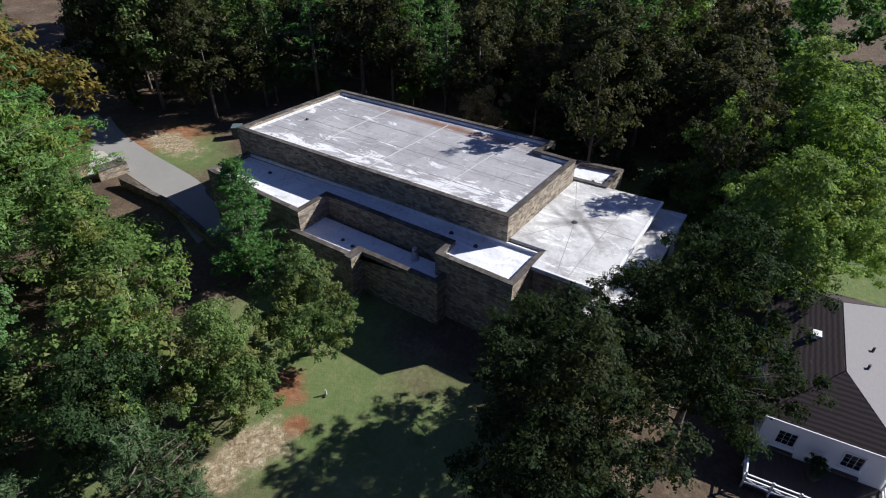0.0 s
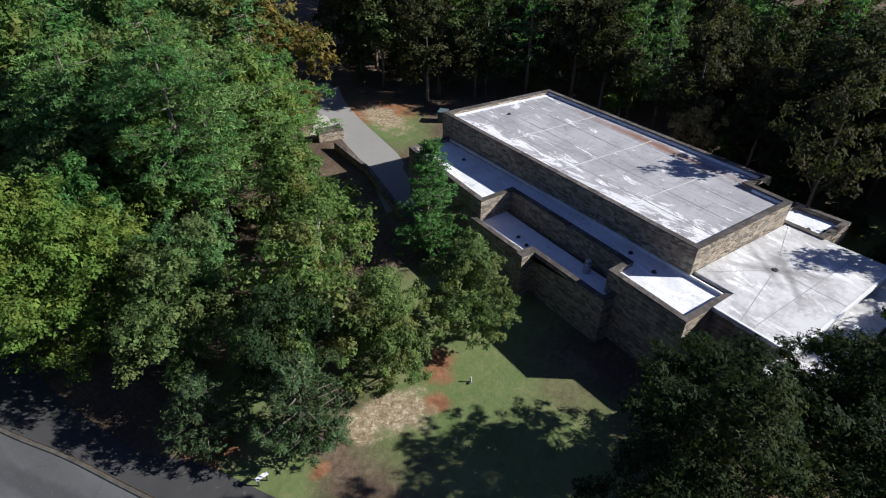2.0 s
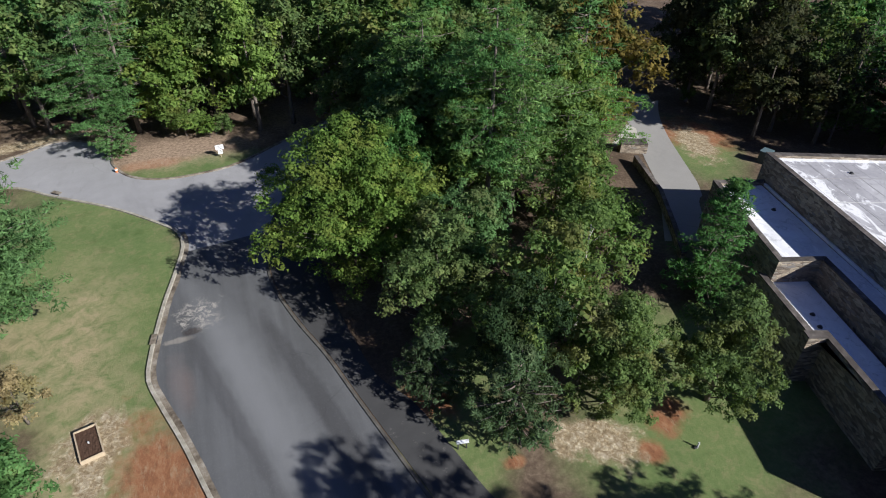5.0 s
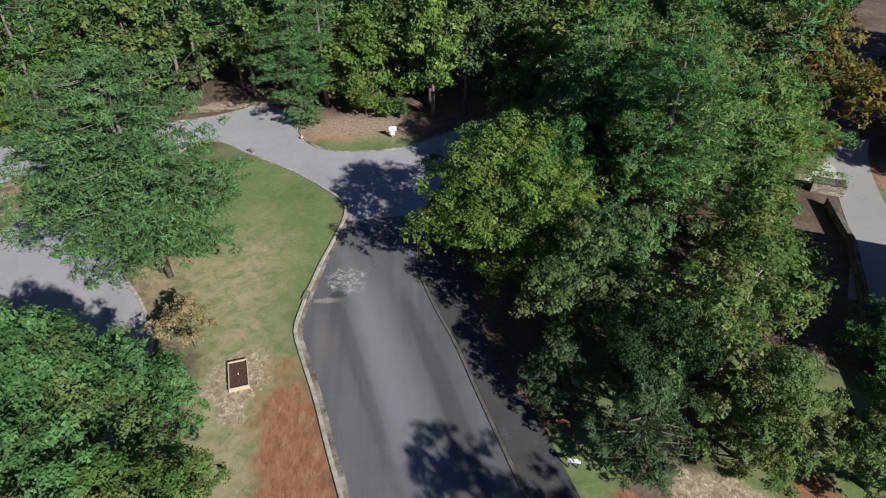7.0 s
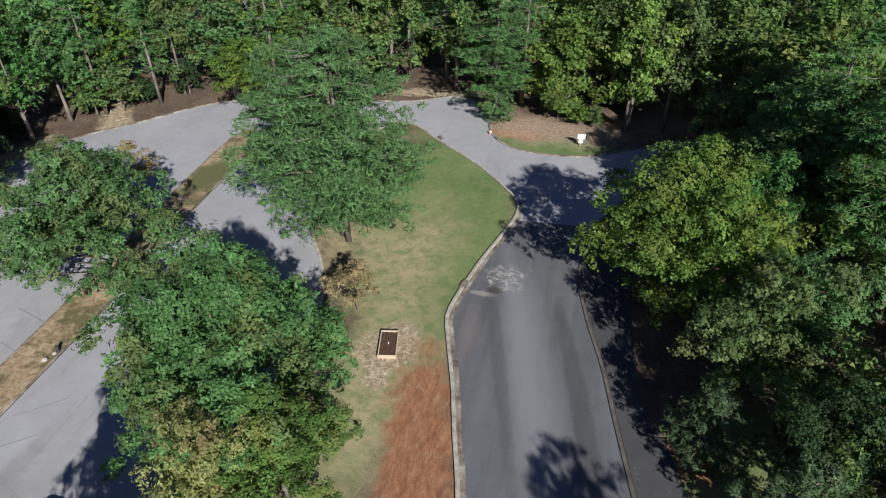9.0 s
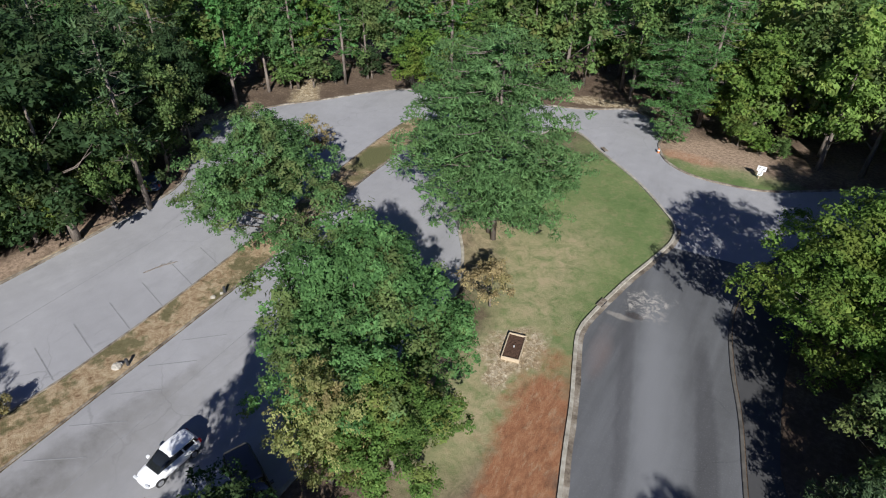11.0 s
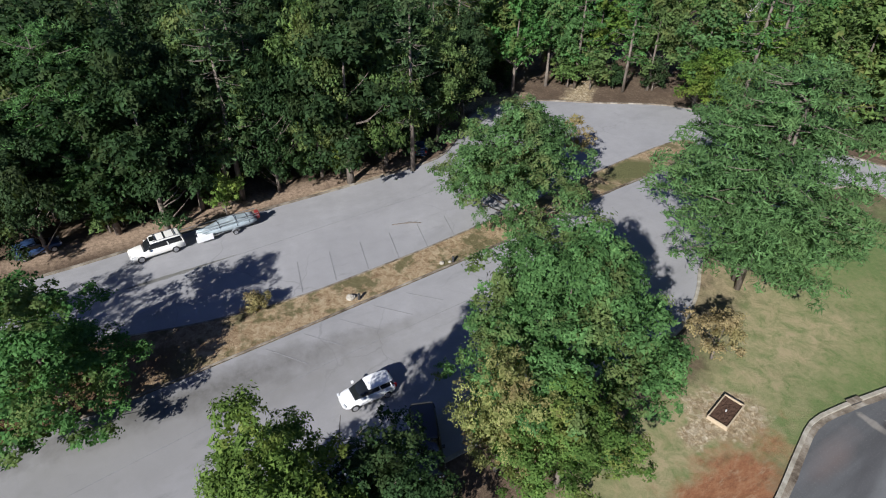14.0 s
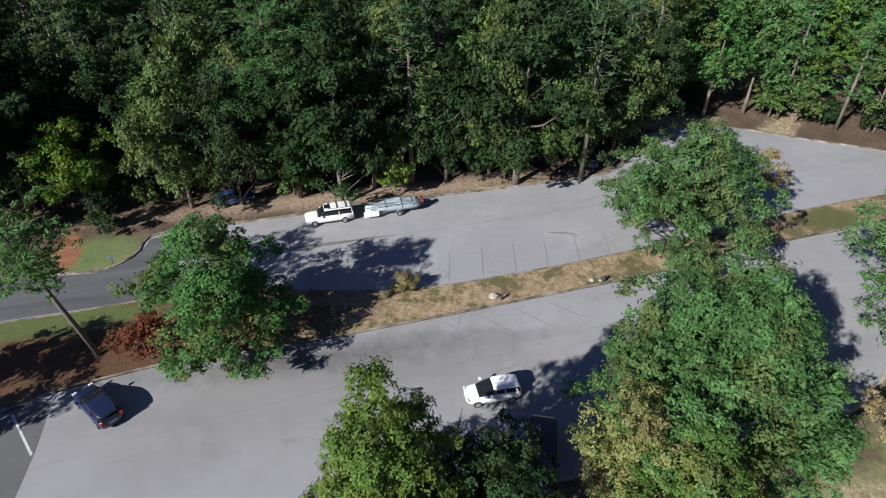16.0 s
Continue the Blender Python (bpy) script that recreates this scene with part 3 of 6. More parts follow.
ROAD_L = [(2.5, -25), (0.8, -5), (-1.4, 8), (-3.2, 16), (-4.3, 20.8), (-5.6, 25.1), (-6.9, 29.6), (-8.3, 33.7), (-9.2, 36.7), (-9.1, 39), (-8.7, 41.6), (-7.9, 45.9), (-6.9, 50), (-6.0, 54.5), (-6.4, 57.4),
          (-8.2, 60.0), (-13.1, 65.3), (-19.4, 70.4), (-23.5, 74.0), (-26.2, 74.4), (-28.4, 71), (-28.6, 62), (-28.3, 54), (-27.0, 46.5), (-23.4, 41), (-21.0, 36), (-20.4, 30), (-20.4, 20), (-20.2, 10), (-20.6, 0), (-22, -15), (-24, -32)]
ROAD_R = [(13, -25), (11, -5), (9.4, 8), (8.0, 16), (6.9, 21), (5.0, 29.2), (3.8, 34.5), (2.3, 39.6), (1.2, 45.2), (1.4, 50), (2.6, 55.5), (6, 62), (12, 68.5), (24, 78), (45, 92)]
FAR = [(40, 99), (20, 84), (7.4, 75.2), (1.1, 70.9), (-3.2, 69.8), (-7.8, 69.9), (-11.6, 72.1), (-13.8, 76.6), (-13.6, 80), (-15.4, 82.6), (-20.3, 85.8), (-26.4, 82.3), (-36, 79.5), (-46, 77.5), (-52, 75.5), (-56.6, 71.8), (-61.6, 64.4), (-66.9, 57), (-68.6, 51), (-67.6, 45.4), (-62.5, 40), (-58.6, 35), (-57.6, 30), (-57.2, 20.2), (-57.1, 11.3), (-56.9, 3.5), (-56.1, -6.4), (-55.9, -14), (-55.2, -18.6), (-52.9, -19.1), (-50.9, -20.6), (-50.1, -23), (-50.5, -27), (-52, -40)]
left, right, far_edge = spline(ROAD_L), spline(ROAD_R), spline(FAR)
cut = min(range(len(left)), key=lambda i: (left[i][0] + 6.2) ** 2 + (left[i][1] - 53) ** 2)
cut_r = min(range(len(right)), key=lambda i: (right[i][0] - 2.2) ** 2 + (right[i][1] - 54) ** 2)
sheet("road", left[:cut + 1] + right[:cut_r + 1][::-1], 0.012, ROAD, "dark patched asphalt road with pale stains", "road")
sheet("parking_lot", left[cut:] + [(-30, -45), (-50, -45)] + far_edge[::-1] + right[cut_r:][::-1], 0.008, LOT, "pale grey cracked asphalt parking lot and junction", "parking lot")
kerb("kerb_1", left[:-4], side=1)
pan = [p for p in left[:cut + 4] if p[1] > 6]
pan_out = [(x + 0.42 * (1 + 0.25 * noise.noise(Vector((x, y * 0.6, 0)))), y) for x, y in pan]
sheet("gutter", [(x + 0.01, y) for x, y in pan] + pan_out[::-1], 0.017, KERB_DULL, "stained concrete gutter between kerb and road", "gutter")
kerb("kerb_2", right, side=-1, width=0.25, height=0.1, material=KERB_OLD)
kerb("kerb_3", far_edge, side=-1, material=KERB_DULL)
walk_out = spline([(16.5, -5), (14.2, 8), (11.2, 18), (10.3, 21.8), (9.0, 27.2), (7.2, 30.8), (6.6, 35), (6.2, 40), (6.4, 48), (7.2, 54), (10, 60)])
walk_in = [(x + 0.36, y + 0.05) for x, y in right[8:cut_r + 6]]
sheet("walkway", walk_in + walk_out[::-1], 0.018, WALKWAY, "dark crumbling asphalt walkway beside the kerb", "walkway")

ISL = [(-44.1, -44), (-44.3, -29), (-44.6, -21.4), (-45.0, -15.2), (-44.2, -7), (-42.2, 1), (-41.3, 9), (-41.5, 15.9), (-42.2, 25), (-43.8, 38), (-45.7, 51.7), (-46.6, 62.5), (-45.8, 66.2), (-43.8, 65.4), (-41.8, 58.5), (-40.9, 47.2), (-39.8, 38), (-38.6, 28.6), (-37.4, 12.9), (-36.8, 4.2), (-36.2, -6.1), (-36.3, -13.6), (-35.0, -22), (-33.8, -25.4), (-31, -44)]
isl = spline(ISL, closed=True)
sheet("traffic_island", isl, 0.1, ISLAND, "dry straw-covered soil strip between the parking lanes", "traffic island")
kerb("kerb_4", isl + isl[:1], side=-1, width=0.2, height=0.16, material=KERB_DULL)

DRIVE_L = [(40.2, 37.5), (44.5, 43.5), (46.9, 46.9), (50.4, 54.4), (57.6, 68.2), (73.9, 87.8), (96, 114)]
DRIVE_R = [(44.5, 35.5), (49, 42.4), (51.6, 45.4), (60.9, 64.4), (77.8, 84), (101, 110)]
sheet("driveway", spline(DRIVE_L) + spline(DRIVE_R)[::-1], 0.012, DRIVE, "pale smooth asphalt driveway by the stone building", "driveway")
sheet("concrete_pad", [(48.3, 58.4), (54.2, 63.2), (54.6, 61.6), (51.4, 55.6)], 0.03, plain("pale concrete", (0.44, 0.42, 0.37), 0.9, 0.2, var=0.2, scale=2.0), "pale concrete pad beside the driveway", "concrete pad")
sheet("side_drive", [(-55.6, -15.5), (-54.9, -18.5), (-52.9, -19.0), (-50.9, -20.5), (-50.0, -23), (-50.4, -27), (-51.9, -40), (-44.3, -44), (-44.5, -29), (-44.8, -21.4), (-45.2, -15.2)], 0.016, ROAD, "darker grey asphalt side drive", "driveway")
sheet("lot_entrance", [(-34.3, -22.1), (-33.6, -21.9), (-29.7, -21.75), (-23.6, -22.0), (-24, -40), (-36, -40), (-34.8, -26)], 0.016, APRON, "dark newer asphalt apron at the lot's end", "asphalt apron")

# ---- stone building ----
CORNER = Vector((40.59, 5.88, 0))


def bp(u, v):
    p = CORNER + U * u + V * v
    return (p.x, p.y)


building = thing("stone_building", label="large flat-roofed rubble stone building with stepped parapets", category="building")


def inset(ring, d):
    """The ring moved inwards by d."""
    area = sum(a[0] * b[1] - b[0] * a[1] for a, b in zip(ring, ring[1:] + ring[:1]))
    s, out, n = (1 if area > 0 else -1), [], len(ring)
    for i in range(n):
        p0, p, p1 = (np.array(ring[(i + k) % n]) for k in (-1, 0, 1))
        d0, d1 = (p - p0) / np.linalg.norm(p - p0), (p1 - p) / np.linalg.norm(p1 - p)
        n0, n1 = np.array([-d0[1], d0[0]]) * s, np.array([-d1[1], d1[0]]) * s
        out.append(tuple(p + d * (n0 + n1) / (1 + n0 @ n1)))
    return out


def block(ring_uv, top, roof, material, thick=0.46, z0=-0.2, piece=1.25, skip=()):
    """A walled block: stone walls with a parapet and coping stones round a sunk roof."""
    ring = [bp(*p) for p in ring_uv]
    inner = inset(ring, thick)
    n = len(ring)
    wall = None
    for i in range(n):
        if i in skip:
            continue
        j = (i + 1) % n
        bm = prism(bmesh.new(), [ring[i], ring[j], inner[j], inner[i]], z0, top)
        wall = part("wall", bm, STONE, building)
        a, b, c, d = (np.array(p) for p in (ring[i], ring[j], inner[j], inner[i]))
        out = (a - d) / np.linalg.norm(a - d) * 0.035
        outb = (b - c) / np.linalg.norm(b - c) * 0.035
        k = max(1, round(np.linalg.norm(b - a) / piece))
        for s in range(k):
            f0, f1 = s / k, (s + 1) / k - 0.012 * k / max(np.linalg.norm(b - a), 0.1) / k
            lerp = lambda p, q, f: tuple(p + (q - p) * f)
            bm = prism(bmesh.new(), [lerp(a + out, b + outb, f0), lerp(a + out, b + outb, f1), lerp(d - out, c - outb, f1), lerp(d - out, c - outb, f0)], top + 0.003, top + 0.085 + 0.012 * random.random())
            part("coping_stone", bm, COPING, wall)
    bm = prism(bmesh.new(), inset(ring, thick - 0.05), roof - 0.25, roof)
    bmesh.ops.triangulate(bm, faces=[f for f in bm.faces if len(f.verts) > 4])
    return part("roof_membrane", bm, material, building)


MAIN = [(0, 0), (32.2, 0.25), (31.0, 14.7), (3.5, 15.3), (3.9, 12.7), (0, 12.55)]
WING = [(-3.4, 0.45), (-3.45, -5.1), (3.85, -4.72), (3.95, -2.75), (17.7, -2.35), (17.65, -6.05), (31.0, -5.0), (31.0, 0.2)]
RECESS = [(2.75, -3.0), (2.7, -6.1), (10.95, -5.85), (10.95, -6.95), (18.6, -6.75), (18.6, -2.4)]
REAR = [(-3.2, 13.0), (1.6, 12.75), (1.7, 17.0), (-3.15, 17.5)]
block(MAIN, 8.72, 8.42, ROOF_MAIN)
block(WING, 6.32, 5.98, ROOF_WHITE, skip=(7,))
block(RECESS, 4.52, 4.16, ROOF_WHITE, skip=(4, 5))
block(REAR, 6.5, 6.15, ROOF_WHITE)
bm = prism(bmesh.new(), [bp(*p) for p in ((10.6, -5.9), (10.6, -7.3), (11.3, -7.25), (11.3, -5.9))], -0.2, 4.6)
part("wall", bm, STONE, building)
bm = prism(bmesh.new(), [bp(*p) for p in ((10.56, -5.9), (10.56, -7.34), (11.34, -7.29), (11.34, -5.9))], 4.603, 4.72)
part("coping_stone", bm, COPING, building)


def slab(name, ring_uv, z0, z1, material, edge=None, label=""):
    bm = prism(bmesh.new(), [bp(*p) for p in ring_uv], z0, z1)
    bmesh.ops.bevel(bm, geom=bm.edges[:], offset=0.03, segments=2, affect="EDGES")
    return part(name, bm, material, building, label)


slab("canopy", [(-3.45, -2.25), (-9.45, -2.3), (-8.6, 13.5), (-0.03, 13.0), (-0.03, 0.42), (-3.4, 0.47)], 6.12, 6.46, ROOF_CANOPY, label="stained white flat canopy roof")
slab("lower_canopy", [(-8.6, -4.6), (-11.7, -4.6), (-10.75, 14.25), (-8.1, 14.0)], 5.1, 5.4, ROOF_CANOPY, label="lower weathered white canopy slab")
for ring in ([(-3.5, -1.9), (-9.0, -1.95), (-9.0, -1.5), (-3.5, -1.45)], [(-8.6, -1.9), (-9.0, -1.95), (-8.2, 13.0), (-7.8, 13.0)], [(-1.0, 12.6), (-8.2, 13.0), (-8.2, 12.6), (-1.0, 12.2)]):
    bm = prism(bmesh.new(), [bp(*p) for p in ring], -0.2, 6.11)
    part("wall", bm, STONE, building)
for u, v in ((-11.2, -4.1), (-11.0, 4.5), (-10.4, 13.6)):
    bm = prism(bmesh.new(), [bp(u - 0.18, v - 0.18), bp(u + 0.18, v - 0.18), bp(u + 0.18, v + 0.18), bp(u - 0.18, v + 0.18)], -0.2, 5.1)
    part("post", bm, WHITE, building)
# membrane upturns and seams
def strip(u0, v0, u1, v1, w, z, h, material, name="seam"):
    a, b = np.array(bp(u0, v0)), np.array(bp(u1, v1))
    d = (b - a) / np.linalg.norm(b - a)
    nrm = np.array([-d[1], d[0]]) * w / 2
    return part(name, prism(bmesh.new(), [tuple(a + nrm), tuple(b + nrm), tuple(b - nrm), tuple(a - nrm)], z, z + h), material, building)


for v in (3.2, 6.2, 9.3, 12.2):
    strip(0.6, v * 0.97, 31.0, v * 1.08, 0.05, 8.421, 0.012, SEAM)
for u in (7.8, 15.6, 23.3, 27.6):
    strip(u, 0.6, u - 0.5, 13.6, 0.1 if u < 25 else 0.05, 8.422, 0.018, SEAM_LIGHT if u < 25 else SEAM)
strip(-2.9, 0.02, 30.5, 0.02, 0.16, 5.981, 0.28, ROOF_WHITE, "upturn")
strip(4.2, -2.5, 17.4, -2.1, 0.2, 5.981, 0.22, ROOF_WHITE, "upturn")
strip(0.6, 12.0, 3.3, 12.1, 0.2, 8.421, 0.24, ROOF_WHITE, "upturn")
strip(4.3, 14.75, 30.6, 14.2, 0.2, 8.421, 0.24, ROOF_WHITE, "upturn")
strip(31.35, 0.75, 30.35, 14.1, 0.55, 8.421, 0.03, ROOF_WHITE, "upturn")
strip(-9.33, -2.15, -8.5, 13.4, 0.2, 6.461, 0.03, WHITE, "edge_trim")
strip(-3.5, -2.13, -9.2, -2.18, 0.2, 6.461, 0.03, WHITE, "edge_trim")
for a in ((-3.4, 5.7, -9.0, 5.7), (-3.4, 5.7, -0.5, 1.0), (-3.4, 5.7, -0.4, 12.6), (-3.4, 5.7, -5.5, -2.0), (-6.4, -2.0, -6.0, 13.0)):
    strip(*a, 0.05, 6.461, 0.008, SEAM)


def pipe(u, v, z, r=0.12, h=0.35):
    bm = bmesh.new()
    x, y = bp(u, v)
    tube(bm, [(x, y, z), (x, y, z + h)], [r, r * 0.9], 12)
    tube(bm, [(x, y, z), (x, y, z + 0.06)], [r * 1.8, r * 1.4], 12)
    return part("roof_drain", bm, DARKMETAL, building)


for u, v in ((26, -1.6), (4.8, -1.0), (2.0, -1.6), (28.4, 6.4), (-2.4, 15.0), (-1.4, 14.2)):
    pipe(u, v, 8.42 if v > 5 and u > 20 else 6.1 if v > 10 else 5.98, 0.13, 0.16)
pipe(-3.4, 5.7, 6.46, 0.16, 0.05)
for u, v in ((13.6, -5.0), (12.2, -5.3)):
    pipe(u, v, 4.2, 0.12, 0.14)
x, y = bp(6.5, -3.9)
bm = bmesh.new()
for k in range(4):
    z = 4.12 + 0.32 * k
    tube(bm, [(x, y, z), (x, y, z + 0.2), (x, y, z + 0.32)], [0.36 - 0.03 * k, 0.36 - 0.03 * k, 0.22], 14)
part("roof_vent", bm, METAL, building, "tiered metal roof ventilator")

# low stone wall beside the driveway
def stone_wall(points, thick, height, label):
    holder = thing("stone_wall", label=label, category="wall")
    for p, q in zip(points, points[1:]):
        a, b = np.array(p), np.array(q)
        d = (b - a) / np.linalg.norm(b - a)
        nrm = np.array([-d[1], d[0]]) * thick / 2
        wall = part("wall", prism(bmesh.new(), [tuple(a + nrm), tuple(b + nrm), tuple(b - nrm), tuple(a - nrm)], -0.2, height), STONE, holder)
        k = max(1, round(np.linalg.norm(b - a) / 1.1))
        for s in range(k):
            a1, b1 = a + (b - a) * s / k, a + (b - a) * ((s + 1) / k - 0.01)
            part("coping_stone", prism(bmesh.new(), [tuple(a1 + nrm * 1.12), tuple(b1 + nrm * 1.12), tuple(b1 - nrm * 1.12), tuple(a1 - nrm * 1.12)], height + 0.003, height + 0.1), COPING, wall)
    return holder


stone_wall([(48.2, 56.7), (51.3, 55.2)], 1.5, 1.3, "stepped rubble stone wall end by the driveway")
stone_wall([(47.9, 53.0), (45.3, 44.9), (42.0, 38.6), (39.4, 34.0)], 0.45, 1.0, "low rubble stone garden wall beside the driveway")

# ---- white house ----
house = thing("white_house", pose(29.06, -17.6, 0, 0, 0, -11.5), label="white rendered house with a dark hipped shingle roof", category="house")
# local x runs away along the ridge, y across
HW, HL, EAVE, RIDGE = 4.2, 16.0, 3.4, 5.65
bm = bmesh.new()
box(bm, 0.25, HL, -HW + 0.4, HW - 0.4, -0.2, EAVE + 0.05)
body = part("wall", bm, WHITE, house)


def roof_plane(pts, material, name="roof"):
    bm = bmesh.new()
    nrm = (Vector(pts[1]) - Vector(pts[0])).cross(Vector(pts[2]) - Vector(pts[0])).normalized() * 0.12
    if nrm.z < 0:
        nrm = -nrm
    low = [bm.verts.new(Vector(p)) for p in pts]
    top = [bm.verts.new(Vector(p) + nrm) for p in pts]
    bm.faces.new(top)
    bm.faces.new(low[::-1])
    for i in range(len(pts)):
        j = (i + 1) % len(pts)
        bm.faces.new((low[i], low[j], top[j], top[i]))
    bmesh.ops.recalc_face_normals(bm, faces=bm.faces[:])
    return part(name, bm, material, house)


e0, e1, e2, e3 = (0.08, -HW, EAVE), (0.08, HW, EAVE), (HL + 0.3, HW, EAVE), (HL + 0.3, -HW, EAVE)
r0, r1 = (4.2, 0, RIDGE), (HL - 4, 0, RIDGE)
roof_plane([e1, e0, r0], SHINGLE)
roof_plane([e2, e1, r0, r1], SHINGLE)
# sunward slope, its brightness put into the shingle colour
right_roof = roof_plane([e0, e3, r1, r0], SHINGLE_LIT)
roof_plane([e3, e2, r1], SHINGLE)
bm = bmesh.new()
box(bm, -0.02, 0.08, -HW, HW, EAVE - 0.08, EAVE + 0.12, 0.02)
part("gutter", bm, WHITE, house)
for y in (2.2, -1.65):
    win = thing("window")
    win.parent = house
    bm = bmesh.new()
    for a in ((-0.62, 0.62, 1.25, 1.32), (-0.62, 0.62, 2.53, 2.6), (-0.62, -0.55, 1.32, 2.53), (0.55, 0.62, 1.32, 2.53)):
        box(bm, 0.18, 0.262, y + a[0], y + a[1], a[2], a[3], 0.01)
    part("window_frame", bm, WHITE, win)
    for i in range(3):
        for k in range(3):
            bm = bmesh.new()
            box(bm, 0.225, 0.245, y - 0.53 + 0.365 * i, y - 0.2 + 0.365 * i, 1.35 + 0.4 * k, 1.71 + 0.4 * k)
            part("pane", bm, GLASS_DARK, win)
    bm = bmesh.new()
    box(bm, 0.1, 0.262, y - 0.7, y + 0.7, 1.16, 1.23, 0.01)
    part("window_sill", bm, WHITE, win)
    bm = bmesh.new()
    box(bm, 0.0, 0.26, y - 0.75, y + 0.75, 0.55, 0.75, 0.02)
    part("planter_box", bm, DECK, win)
deck = thing("deck", house.matrix_world.copy(), label="dark timber deck with a white railing beside the house", category="deck")
for k in range(21):
    bm = bmesh.new()
    box(bm, -3.45, 0.2, 4.25 - 0.385 * k - 0.37, 4.25 - 0.385 * k, 0.32, 0.4)
    part("deck_board", bm, DECK, deck)
for pts in ([(-3.4, 4.2), (-3.4, -3.8)], [(-3.4, 4.2), (0.1, 4.2)], [(-3.4, -3.8), (0.1, -3.8)]):
    (xa, ya), (xb, yb) = pts
    for z in (1.38, 0.98, 0.6):
        bm = bmesh.new()
        box(bm, min(xa, xb) - 0.05, max(xa, xb) + 0.05, min(ya, yb) - 0.05, max(ya, yb) + 0.05, z - 0.05, z + 0.04, 0.01)
        part("rail", bm, WHITE, deck)
    n = max(1, round(math.hypot(xb - xa, yb - ya) / 1.6))
    for k in range(n + 1):
        x, y = xa + (xb - xa) * k / n, ya + (yb - ya) * k / n
        bm = bmesh.new()
        box(bm, x - 0.06, x + 0.06, y - 0.06, y + 0.06, -0.1, 1.5, 0.01)
        part("post", bm, WHITE, deck)
for k in range(5):
    y0, y1 = 4.2 - 1.6 * k, 4.2 - 1.6 * (k + 1)
    for za, zb in ((0.42, 0.9), (0.9, 0.42)):
        bm = bmesh.new()
        tube(bm, [(-3.4, y0 - 0.06, za), (-3.4, y1 + 0.06, zb)], [0.03, 0.03], 6)
        part("cross_brace", bm, WHITE, deck)
bm = bmesh.new()
box(bm, 7.7, 8.4, 1.2, 1.8, 4.6, 5.25, 0.04)
part("roof_hood", bm, WHITE, house, "white boxed roof hood")
for x, y, a in ((6.2, -1.7, 0.5), (8.6, -2.2, 0.9)):
    bm = bmesh.new()
    z = RIDGE + (EAVE - RIDGE) * abs(y) / HW
    tube(bm, [(x, y, z), (x, y, z + 0.55)], [0.09, 0.09], 10)
    part("vent_pipe", bm, DARKMETAL, house)

# ---- trees ----
rng = np.random.default_rng(7)


def leaf_mesh(name, centre, normal, size, width, material, heading=None):
    """Many small bent leaf sprays as one mesh."""
    n = len(centre)
    normal = normal / np.maximum(np.linalg.norm(normal, axis=1), 1e-6)[:, None]
    t = rng.normal(size=(n, 3)) if heading is None else heading + rng.normal(size=(n, 3)) * 0.45
    t -= (t * normal).sum(1)[:, None] * normal
    t /= np.maximum(np.linalg.norm(t, axis=1), 1e-6)[:, None]
    b = np.cross(normal, t)
    s = size[:, None]
    verts = np.stack([centre - t * s * 0.5 + b * s * width, centre + t * s * 0.6 + normal * s * 0.1, centre - t * s * 0.5 - b * s * width], 1).reshape(-1, 3)
    me = bpy.data.meshes.new(name)
    me.vertices.add(3 * n)
    me.vertices.foreach_set("co", verts.astype(np.float32).ravel())
    me.loops.add(3 * n)
    me.loops.foreach_set("vertex_index", np.arange(3 * n, dtype=np.int32))
    me.polygons.add(n)
    me.polygons.foreach_set("loop_start", np.arange(0, 3 * n, 3, dtype=np.int32))
    me.polygons.foreach_set("loop_total", np.full(n, 3, dtype=np.int32))
    me.update(calc_edges=True)
    me.validate()
    me.materials.append(material)
    return me


def unit(n):
    d = rng.normal(size=(n, 3))
    return d / np.linalg.norm(d, axis=1)[:, None]


